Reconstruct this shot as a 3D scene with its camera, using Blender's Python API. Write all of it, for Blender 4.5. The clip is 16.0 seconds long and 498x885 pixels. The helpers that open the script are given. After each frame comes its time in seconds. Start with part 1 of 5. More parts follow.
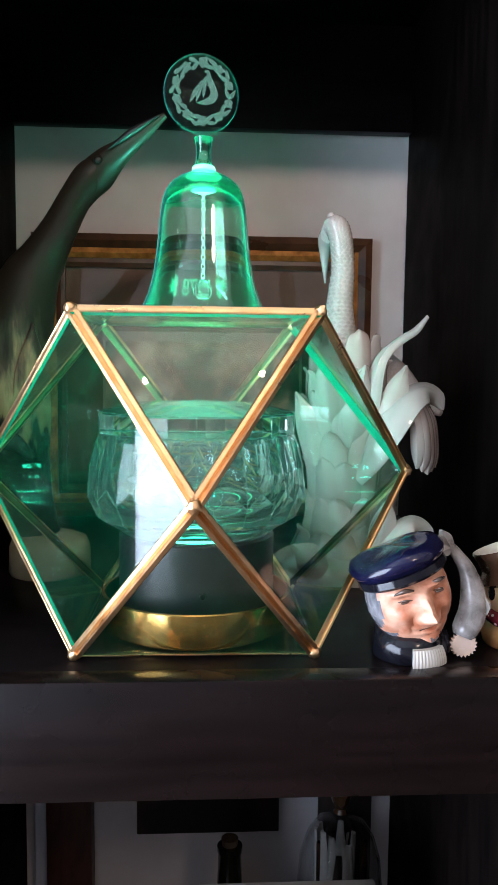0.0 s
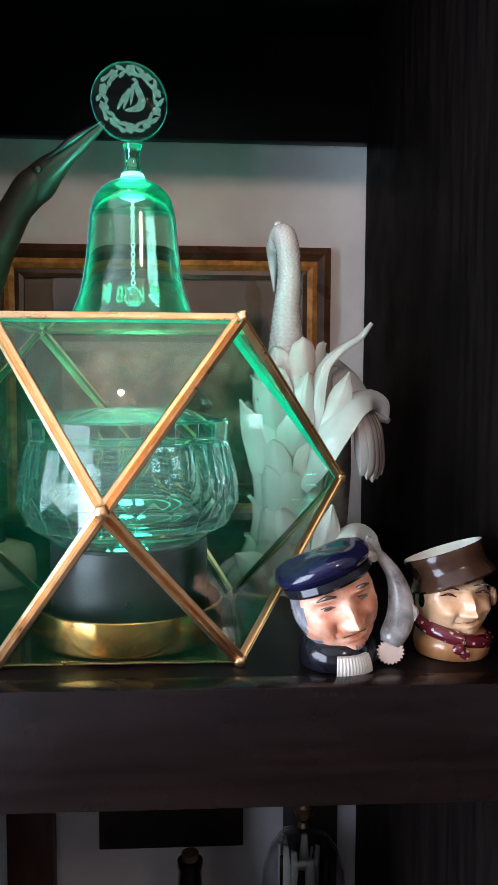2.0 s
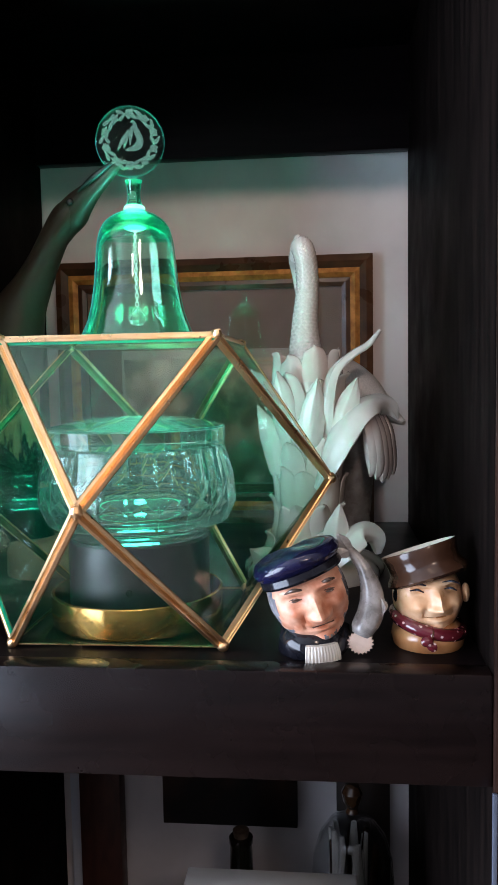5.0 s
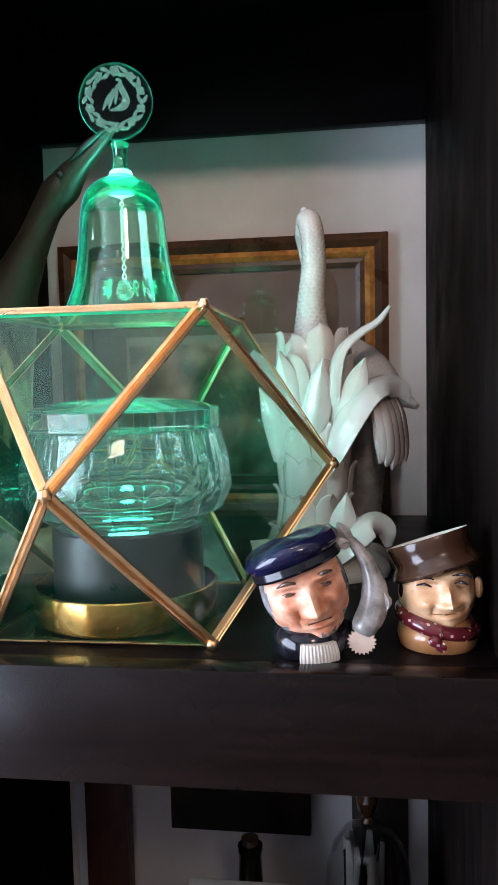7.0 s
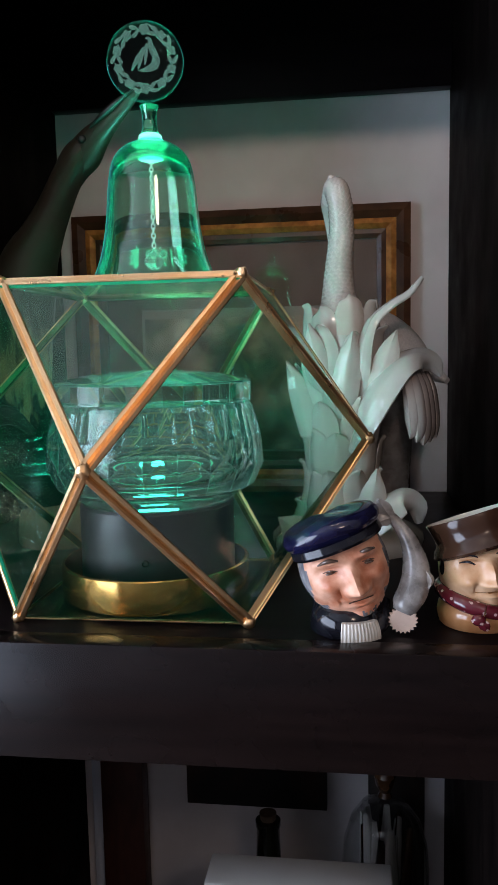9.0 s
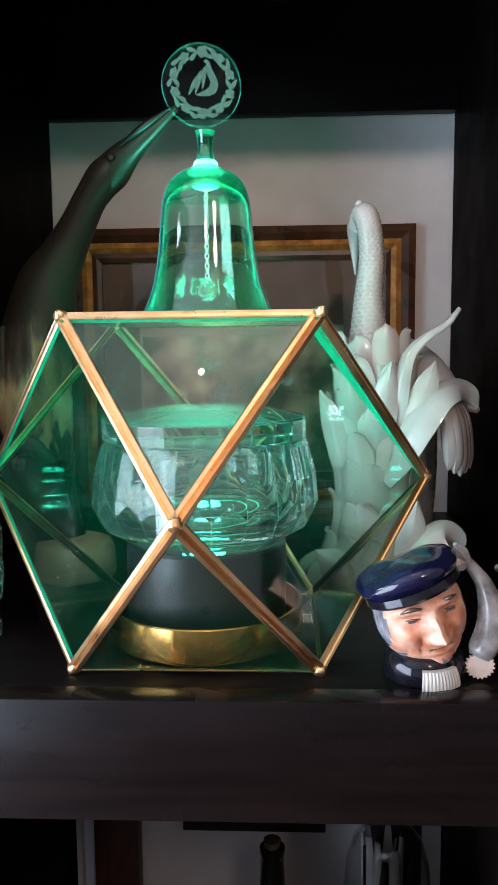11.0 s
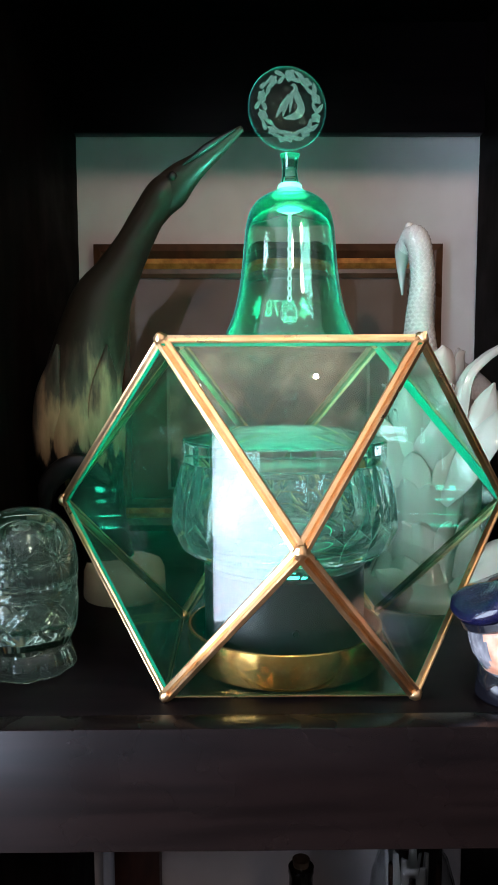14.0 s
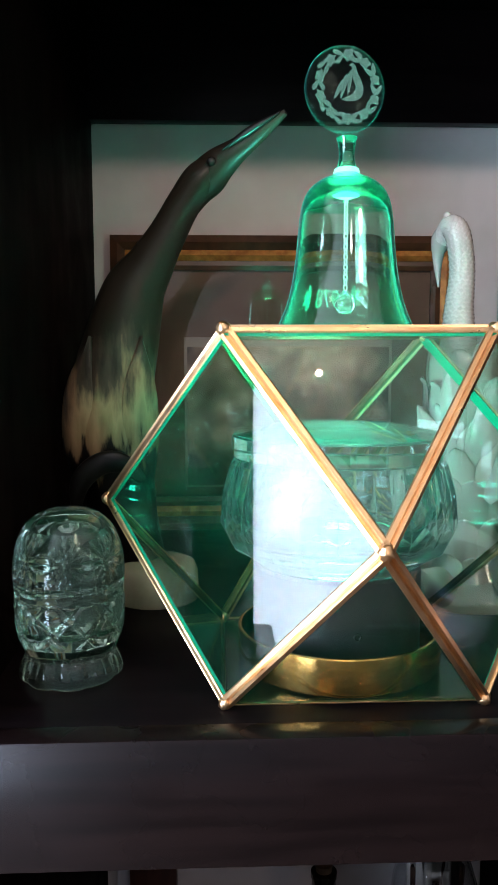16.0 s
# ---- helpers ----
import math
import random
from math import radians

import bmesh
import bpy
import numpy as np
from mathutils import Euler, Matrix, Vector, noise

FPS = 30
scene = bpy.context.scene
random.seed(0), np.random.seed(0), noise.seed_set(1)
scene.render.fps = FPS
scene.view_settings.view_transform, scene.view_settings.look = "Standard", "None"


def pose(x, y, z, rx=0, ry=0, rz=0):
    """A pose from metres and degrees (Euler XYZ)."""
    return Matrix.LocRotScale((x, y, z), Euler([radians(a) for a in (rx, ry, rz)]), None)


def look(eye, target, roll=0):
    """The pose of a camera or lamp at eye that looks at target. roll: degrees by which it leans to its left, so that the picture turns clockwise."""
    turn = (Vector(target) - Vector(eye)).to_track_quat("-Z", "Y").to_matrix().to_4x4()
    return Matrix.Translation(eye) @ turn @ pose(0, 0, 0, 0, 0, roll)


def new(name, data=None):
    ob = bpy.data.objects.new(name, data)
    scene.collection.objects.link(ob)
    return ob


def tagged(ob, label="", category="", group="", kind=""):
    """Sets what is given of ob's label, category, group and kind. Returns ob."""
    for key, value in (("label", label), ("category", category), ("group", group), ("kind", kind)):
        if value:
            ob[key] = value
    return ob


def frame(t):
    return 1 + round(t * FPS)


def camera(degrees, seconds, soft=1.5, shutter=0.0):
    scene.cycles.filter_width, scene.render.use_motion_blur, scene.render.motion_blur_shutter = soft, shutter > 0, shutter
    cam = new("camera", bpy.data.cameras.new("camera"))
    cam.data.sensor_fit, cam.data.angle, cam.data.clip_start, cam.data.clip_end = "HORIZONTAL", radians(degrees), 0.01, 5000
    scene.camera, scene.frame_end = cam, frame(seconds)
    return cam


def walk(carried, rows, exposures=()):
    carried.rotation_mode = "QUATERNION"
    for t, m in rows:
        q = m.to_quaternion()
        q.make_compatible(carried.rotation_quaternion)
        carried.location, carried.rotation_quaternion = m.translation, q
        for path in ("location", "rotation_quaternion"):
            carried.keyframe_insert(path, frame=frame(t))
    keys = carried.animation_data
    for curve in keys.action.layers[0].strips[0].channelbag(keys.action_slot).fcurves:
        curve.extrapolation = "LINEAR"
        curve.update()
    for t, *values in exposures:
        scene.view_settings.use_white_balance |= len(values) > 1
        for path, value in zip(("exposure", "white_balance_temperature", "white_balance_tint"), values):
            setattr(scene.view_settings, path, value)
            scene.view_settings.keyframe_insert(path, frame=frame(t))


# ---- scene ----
cam = camera(35.3, 16.0)
PATH = [
    (0, (0.005, -0.62, 0.204), (0.121, 1.367, 0.015), 0.6),
    (0.5, (0.023, -0.616, 0.199), (0.139, 1.372, 0.019), 0.4),
    (1, (0.038, -0.616, 0.2), (0.163, 1.373, 0.031), 0.4),
    (1.5, (0.042, -0.621, 0.201), (0.169, 1.368, 0.038), 0.4),
    (2, (0.058, -0.62, 0.199), (0.176, 1.371, 0.044), 0.3),
    (2.5, (0.079, -0.623, 0.199), (0.189, 1.368, 0.045), 0.1),
    (3, (0.093, -0.629, 0.199), (0.163, 1.364, 0.046), -0.1),
    (3.5, (0.109, -0.642, 0.205), (0.108, 1.352, 0.051), -0.4),
    (4, (0.141, -0.653, 0.207), (0.091, 1.341, 0.053), -0.6),
    (4.5, (0.163, -0.671, 0.21), (0.039, 1.319, 0.048), -0.7),
    (4.7, (0.165, -0.672, 0.211), (0.001, 1.314, 0.047), -0.9),
    (7, (0.189, -0.618, 0.192), (-0.089, 1.356, 0.027), -1.3),
    (7.5, (0.192, -0.62, 0.191), (-0.095, 1.352, 0.026), -1.2),
    (8, (0.188, -0.617, 0.183), (-0.112, 1.353, 0.013), -1.2),
    (8.5, (0.174, -0.61, 0.18), (-0.121, 1.356, -0.043), -1.3),
    (9, (0.159, -0.607, 0.19), (-0.112, 1.362, -0.036), -1.2),
    (9.2, (0.152, -0.604, 0.202), (-0.128, 1.361, -0.049), -1.4),
    (11.5, (0.034, -0.591, 0.222), (-0.025, 1.395, -0.008), -0.5),
    (12, (0.009, -0.587, 0.227), (-0.046, 1.399, -0.003), -0.5),
    (12.5, (-0.011, -0.591, 0.229), (-0.04, 1.396, 0.003), -0.4),
    (13, (-0.031, -0.593, 0.229), (-0.041, 1.394, 0.006), -0.3),
    (13.5, (-0.035, -0.593, 0.229), (-0.032, 1.395, 0.013), -0.2),
    (14, (-0.033, -0.593, 0.229), (-0.012, 1.396, 0.02), -0.2),
    (14.5, (-0.04, -0.599, 0.231), (-0.004, 1.39, 0.03), -0.1),
    (15, (-0.059, -0.587, 0.227), (-0.01, 1.403, 0.031), -0.1),
    (15.5, (-0.068, -0.569, 0.225), (-0.003, 1.42, 0.034), -0.1),
    (16, (-0.088, -0.568, 0.225), (-0.009, 1.419, 0.01), -0.1),
]
walk(cam, [(t, look(eye, target, roll)) for t, eye, target, roll in PATH],
     exposures=[(0.0, 0.0), (1.5, 0.0), (2.5, 0.0), (3.0, -0.3), (3.5, -0.22), (4.0, -0.08), (4.7, -0.02), (7.0, 0.16), (7.5, -0.48), (8.0, -0.62), (9.2, -0.58), (11.5, 0.05), (12.0, 0.08), (12.5, -0.2), (13.0, -0.06), (14.5, 0.0), (16.0, 0.0)])

# ---- light ----
world = bpy.data.worlds.new("world")
scene.world = world
world.use_nodes = True
sky = world.node_tree.nodes.new("ShaderNodeTexSky")
sky.sky_type, sky.sun_disc = "NISHITA", False
sky.sun_elevation, sky.sun_rotation = radians(40), radians(250)
world.node_tree.links.new(sky.outputs[0], world.node_tree.nodes["Background"].inputs[0])
world.node_tree.nodes["Background"].inputs[1].default_value = 0.1
scene.view_settings.exposure = 0.0


def lamp(name, kind, place, aim, power, colour, **settings):
    data = bpy.data.lights.new(name, kind)
    data.energy, data.color = power, colour
    for key, value in settings.items():
        if key == "size":
            data.size = value
        if key == "size_y":
            data.size_y = value
        if key == "radius":
            data.shadow_soft_size = value
        if key == "cone":
            data.spot_size = radians(value)
        if key == "blend":
            data.spot_blend = value
    if kind == "AREA":
        data.shape = "RECTANGLE"
    ob = new(name, data)
    ob.matrix_world = look(place, aim)
    return ob


lamp("window_daylight", "AREA", (-2.30, -1.56, -0.145), (0, -1.56, -0.145), 380, (0.66, 0.77, 1.0), size=3.66, size_y=2.49)
lamp("room_bulb", "POINT", (0.80, -1.65, 1.05), (0, 0, 0), 22, (1.0, 0.74, 0.58), radius=0.14)
lamp("ceiling_bulb", "POINT", (0.14, -0.56, 1.43), (0, 0, 0), 2.2, (1.0, 0.70, 0.50), radius=0.006)
lamp("ceiling_bulb", "POINT", (-0.13, -0.58, 1.43), (0, 0, 0), 2.2, (1.0, 0.70, 0.50), radius=0.006)
lamp("room_spotlight", "SPOT", (0.20, -2.95, 1.31), (0.29, 0.45, 0.66), 150, (1.0, 0.75, 0.64), radius=0.07, cone=24, blend=1.0)
lamp("green_led_beam", "SPOT", (0.0, 0.0, 0.082), (0, 0.0001, 1), 20.0, (0.12, 1.0, 0.74), radius=0.012, cone=60, blend=0.8)
lamp("green_led_spill", "SPOT", (0.0, 0.0, 0.083), (0, 0.0001, 1), 0.88, (0.03, 1.0, 0.70), radius=0.012, cone=172, blend=0.7)


# ---- materials ----
def material(name):
    m = bpy.data.materials.new(name)
    m.use_nodes = True
    nt = m.node_tree
    return m, nt, nt.nodes["Principled BSDF"], nt.links


def noise_mix(nt, bsdf, a, b, scale, detail=4, stretch=(1, 1, 1), lo=0.35, hi=0.65, socket="Base Color"):
    """Two colours mixed by stretched noise in object space; returns the noise node."""
    co = nt.nodes.new("ShaderNodeTexCoord")
    mp = nt.nodes.new("ShaderNodeMapping")
    mp.inputs["Scale"].default_value = stretch
    nz = nt.nodes.new("ShaderNodeTexNoise")
    nz.inputs["Scale"].default_value, nz.inputs["Detail"].default_value = scale, detail
    ramp = nt.nodes.new("ShaderNodeValToRGB")
    ramp.color_ramp.elements[0].position, ramp.color_ramp.elements[1].position = lo, hi
    ramp.color_ramp.elements[0].color, ramp.color_ramp.elements[1].color = (*a, 1), (*b, 1)
    nt.links.new(co.outputs["Object"], mp.inputs["Vector"])
    nt.links.new(mp.outputs["Vector"], nz.inputs["Vector"])
    nt.links.new(nz.outputs["Fac"], ramp.inputs["Fac"])
    nt.links.new(ramp.outputs["Color"], bsdf.inputs[socket])
    return nz, mp


def bump(nt, bsdf, source, strength, distance=0.001):
    bp = nt.nodes.new("ShaderNodeBump")
    bp.inputs["Strength"].default_value, bp.inputs["Distance"].default_value = strength, distance
    nt.links.new(source, bp.inputs["Height"])
    nt.links.new(bp.outputs["Normal"], bsdf.inputs["Normal"])


def rough_noise(nt, bsdf, lo, hi, scale):
    co = nt.nodes.new("ShaderNodeTexCoord")
    nz = nt.nodes.new("ShaderNodeTexNoise")
    nz.inputs["Scale"].default_value, nz.inputs["Detail"].default_value = scale, 5
    mr = nt.nodes.new("ShaderNodeMapRange")
    mr.inputs["From Min"].default_value, mr.inputs["From Max"].default_value = 0.3, 0.7
    mr.inputs["To Min"].default_value, mr.inputs["To Max"].default_value = lo, hi
    nt.links.new(co.outputs["Object"], nz.inputs["Vector"])
    nt.links.new(nz.outputs["Fac"], mr.inputs["Value"])
    nt.links.new(mr.outputs["Result"], bsdf.inputs["Roughness"])


def surface(name, a, b, scale, rough=(0.3, 0.5), metal=0.0, stretch=(1, 1, 1), relief=0.0, coat=0.0, gloss=0.5, detail=4, lo=0.35, hi=0.65):
    m, nt, bsdf, _ = material(name)
    nz, _ = noise_mix(nt, bsdf, a, b, scale, detail, stretch, lo, hi)
    rough_noise(nt, bsdf, rough[0], rough[1], scale * 1.7)
    bsdf.inputs["Metallic"].default_value = metal
    bsdf.inputs["Coat Weight"].default_value = coat
    bsdf.inputs["Specular IOR Level"].default_value = gloss
    bsdf.inputs["Coat Roughness"].default_value = 0.04
    if relief:
        bump(nt, bsdf, nz.outputs["Fac"], relief)
    return m


ESPRESSO = surface("espresso_wood", (0.0030, 0.0020, 0.0026), (0.0068, 0.0044, 0.0048), 9, (0.30, 0.44), stretch=(1, 9, 14), relief=0.02, gloss=0.12, detail=7)
ESPRESSO_RAIL = surface("espresso_wood_rail", (0.0038, 0.0021, 0.0022), (0.0084, 0.0045, 0.0043), 9, (0.23, 0.31), stretch=(1, 9, 14), relief=0.02, gloss=0.28, detail=7)
ESPRESSO_UP = surface("espresso_wood_upright", (0.0030, 0.0024, 0.0022), (0.0075, 0.0052, 0.0045), 9, (0.42, 0.60), stretch=(12, 9, 1), gloss=0.006, detail=7)
WALLPAINT = surface("wall_paint", (0.57, 0.53, 0.535), (0.64, 0.595, 0.60), 14, (0.6, 0.8), relief=0.12)
ROOMPAINT = surface("room_paint", (0.16, 0.14, 0.125), (0.20, 0.175, 0.155), 3, (0.6, 0.8), relief=0.1)
CEILINGPAINT = surface("ceiling_paint", (0.46, 0.44, 0.41), (0.52, 0.50, 0.46), 3, (0.6, 0.8), relief=0.1)
FLOORWOOD = surface("floor_wood", (0.060, 0.036, 0.022), (0.11, 0.064, 0.038), 4, (0.3, 0.5), stretch=(12, 1, 1))
FRAMEWOOD = surface("frame_wood", (0.040, 0.016, 0.008), (0.095, 0.040, 0.019), 12, (0.25, 0.4), stretch=(3, 3, 3), relief=0.1)
FRAMEGOLD = surface("frame_gilt", (0.30, 0.105, 0.020), (0.62, 0.26, 0.066), 70, (0.30, 0.5), metal=0.35, relief=0.25)
# Inner came faces: brass darkened to olive, as dimmed under green light.
CAME_INNER_OLIVE = surface("came_inner_olive", (0.11, 0.11, 0.045), (0.20, 0.20, 0.095), 45, (0.30, 0.42), metal=1.0)
GOLD = surface("brass_came", (0.88, 0.52, 0.25), (0.96, 0.66, 0.37), 45, (0.26, 0.40), metal=1.0, relief=0.04)
TRAYGOLD = surface("brushed_brass", (0.90, 0.43, 0.115), (0.97, 0.52, 0.17), 30, (0.19, 0.25), metal=1.0, stretch=(5, 5, 0.3))
tray_bsdf = TRAYGOLD.node_tree.nodes["Principled BSDF"]
tray_bsdf.inputs["Anisotropic"].default_value, tray_bsdf.inputs["Anisotropic Rotation"].default_value = 0.75, 0.25
BLACKPLASTIC = surface("satin_black", (0.010, 0.010, 0.012), (0.016, 0.016, 0.019), 40, (0.34, 0.44))
PORCELAIN = surface("porcelain", (0.56, 0.53, 0.49), (0.68, 0.64, 0.60), 16, (0.07, 0.15), coat=0.9, relief=0.04)
def scaled_porcelain():
    """White glaze over rows of tiny scales."""
    m, nt, bsdf, links = material("scaled_porcelain")
    co = nt.nodes.new("ShaderNodeTexCoord")
    mp = nt.nodes.new("ShaderNodeMapping")
    mp.inputs["Scale"].default_value = (1, 1, 0.75)
    vo = nt.nodes.new("ShaderNodeTexVoronoi")
    vo.inputs["Scale"].default_value = 620
    ramp = nt.nodes.new("ShaderNodeValToRGB")
    ramp.color_ramp.elements[0].color, ramp.color_ramp.elements[1].color = (0.72, 0.69, 0.65, 1), (0.61, 0.58, 0.545, 1)
    ramp.color_ramp.elements[0].position, ramp.color_ramp.elements[1].position = 0.25, 0.85
    links.new(co.outputs["Object"], mp.inputs["Vector"])
    links.new(mp.outputs["Vector"], vo.inputs["Vector"])
    links.new(vo.outputs["Distance"], ramp.inputs["Fac"])
    links.new(ramp.outputs["Color"], bsdf.inputs["Base Color"])
    bump(nt, bsdf, vo.outputs["Distance"], -0.5, 0.001)
    bsdf.inputs["Roughness"].default_value, bsdf.inputs["Coat Weight"].default_value = 0.3, 0.3
    return m


PORCELAIN_SCALES = scaled_porcelain()
PORCELAIN_PINK = surface("porcelain_blush", (0.56, 0.47, 0.43), (0.68, 0.60, 0.55), 22, (0.14, 0.28), coat=0.4, relief=0.05)
PORCELAIN_GREY = surface("porcelain_grey", (0.32, 0.28, 0.25), (0.50, 0.46, 0.42), 60, (0.2, 0.35), coat=0.3, relief=0.1)
NAVY = surface("navy_glaze", (0.005, 0.005, 0.024), (0.013, 0.013, 0.052), 60, (0.08, 0.16), coat=0.4, gloss=0.4)
SKIN = surface("flesh_glaze", (0.54, 0.18, 0.09), (0.84, 0.46, 0.31), 75, (0.34, 0.48), coat=0.08, relief=0.5, detail=6)
BUST = surface("brown_bust_glaze", (0.36, 0.15, 0.055), (0.50, 0.25, 0.11), 50, (0.14, 0.26), coat=0.4, relief=0.2)
TAN = surface("tan_glaze", (0.60, 0.30, 0.14), (0.82, 0.54, 0.33), 60, (0.26, 0.40), coat=0.15, relief=0.35, detail=6)
GREYGLAZE = surface("grey_glaze", (0.17, 0.155, 0.145), (0.42, 0.39, 0.365), 70, (0.2, 0.34), coat=0.25, relief=0.2)
BROWNGLAZE = surface("brown_glaze", (0.036, 0.015, 0.009), (0.060, 0.028, 0.016), 40, (0.14, 0.24), coat=0.35, gloss=0.35)
BLACKGLAZE = surface("black_glaze", (0.006, 0.006, 0.009), (0.014, 0.014, 0.020), 40, (0.10, 0.18), coat=0.25, gloss=0.35)
BROWPAINT = surface("brow_paint", (0.06, 0.035, 0.025), (0.12, 0.075, 0.055), 120, (0.2, 0.3), coat=0.4)
CREAM = surface("cream_glaze", (0.62, 0.58, 0.52), (0.74, 0.70, 0.64), 40, (0.15, 0.3), coat=0.4)
PEACH = surface("peach_glaze", (0.66, 0.48, 0.38), (0.76, 0.58, 0.48), 40, (0.15, 0.3), coat=0.4)
HAIR = surface("grey_hair_glaze", (0.12, 0.12, 0.14), (0.34, 0.33, 0.35), 160, (0.15, 0.3), coat=0.4, stretch=(1, 1, 0.3))


def painted_plumage():
    """Slate above, streaked cream on the flanks, black at the tail."""
    m, nt, bsdf, links = material("painted_plumage")
    co = nt.nodes.new("ShaderNodeTexCoord")
    mp = nt.nodes.new("ShaderNodeMapping")
    mp.inputs["Scale"].default_value = (95, 45, 20)
    nz = nt.nodes.new("ShaderNodeTexNoise")
    nz.inputs["Scale"].default_value, nz.inputs["Detail"].default_value = 1.0, 5
    sep = nt.nodes.new("ShaderNodeSeparateXYZ")
    add = nt.nodes.new("ShaderNodeMath")
    add.operation = "MULTIPLY_ADD"
    add.inputs[1].default_value = 0.15
    ramp = nt.nodes.new("ShaderNodeValToRGB")
    cr = ramp.color_ramp
    cr.elements[0].position, cr.elements[0].color = 0.205, (0.006, 0.005, 0.005, 1)
    cr.elements[1].position, cr.elements[1].color = 0.216, (0.30, 0.19, 0.10, 1)
    for pos, col in ((0.255, (0.48, 0.31, 0.17, 1)), (0.285, (0.10, 0.075, 0.055, 1)), (0.315, (0.036, 0.029, 0.019, 1)), (0.45, (0.032, 0.027, 0.019, 1))):
        e = cr.elements.new(pos)
        e.color = col
    links.new(co.outputs["Object"], mp.inputs["Vector"])
    links.new(mp.outputs["Vector"], nz.inputs["Vector"])
    links.new(co.outputs["Object"], sep.inputs[0])
    links.new(nz.outputs["Fac"], add.inputs[0])
    links.new(sep.outputs["Z"], add.inputs[2])
    links.new(add.outputs[0], ramp.inputs["Fac"])
    links.new(ramp.outputs["Color"], bsdf.inputs["Base Color"])
    rough_noise(nt, bsdf, 0.32, 0.5, 40)
    bsdf.inputs["Specular IOR Level"].default_value = 0.26
    bump(nt, bsdf, nz.outputs["Fac"], 0.15)
    return m


PLUMAGE = painted_plumage()
HERON_BLACK = surface("black_carving", (0.004, 0.004, 0.004), (0.012, 0.011, 0.010), 30, (0.3, 0.45))
PEDESTAL = surface("cream_pedestal", (0.36, 0.29, 0.20), (0.48, 0.40, 0.29), 25, (0.3, 0.5), relief=0.1)
MAT = surface("taupe_mat", (0.165, 0.098, 0.066), (0.200, 0.122, 0.084), 25, (0.6, 0.8), relief=0.05)
MATEDGE = surface("mat_bevel", (0.42, 0.35, 0.30), (0.50, 0.43, 0.37), 30, (0.6, 0.8))
BOOKRED = surface("oxblood_board", (0.035, 0.010, 0.007), (0.065, 0.020, 0.013), 20, (0.4, 0.6), stretch=(4, 4, 1))
WHITEBOX = surface("white_card", (0.56, 0.55, 0.53), (0.64, 0.63, 0.61), 12, (0.4, 0.6), relief=0.05)
PIPEGREY = surface("grey_metal", (0.50, 0.54, 0.62), (0.60, 0.64, 0.72), 12, (0.3, 0.45), stretch=(3, 3, 0.5))
ESPRESSO_STILE = surface("espresso_wood_stile", (0.010, 0.0048, 0.0034), (0.024, 0.0105, 0.0070), 9, (0.34, 0.48), stretch=(12, 9, 1), relief=0.02, gloss=0.10, detail=7)
GREYEDGE = surface("blue_grey_edge", (0.055, 0.065, 0.09), (0.10, 0.115, 0.15), 20, (0.3, 0.45), stretch=(3, 3, 0.5))
BOTTLE = surface("dark_bottle_glass", (0.006, 0.007, 0.005), (0.014, 0.014, 0.010), 10, (0.08, 0.14))
CORK = surface("cork", (0.06, 0.035, 0.02), (0.12, 0.075, 0.045), 80, (0.6, 0.8), relief=0.3)
AMBER = surface("amber_knob", (0.05, 0.022, 0.010), (0.11, 0.05, 0.024), 20, (0.1, 0.2), coat=0.5)
CHAINMETAL = surface("chain_silver", (0.70, 0.72, 0.72), (0.84, 0.86, 0.86), 60, (0.12, 0.25), metal=0.2)


def dotted(name):
    """Maroon glaze with white spots."""
    m, nt, bsdf, links = material(name)
    co = nt.nodes.new("ShaderNodeTexCoord")
    vo = nt.nodes.new("ShaderNodeTexVoronoi")
    vo.inputs["Scale"].default_value = 210
    ramp = nt.nodes.new("ShaderNodeValToRGB")
    ramp.color_ramp.elements[0].position, ramp.color_ramp.elements[1].position = 0.20, 0.27
    ramp.color_ramp.elements[0].color, ramp.color_ramp.elements[1].color = (0.62, 0.42, 0.40, 1), (0.115, 0.012, 0.020, 1)
    links.new(co.outputs["Object"], vo.inputs["Vector"])
    links.new(vo.outputs["Distance"], ramp.inputs["Fac"])
    links.new(ramp.outputs["Color"], bsdf.inputs["Base Color"])
    bsdf.inputs["Roughness"].default_value, bsdf.inputs["Coat Weight"].default_value = 0.14, 0.6
    return m


MAROON = dotted("maroon_spotted_glaze")


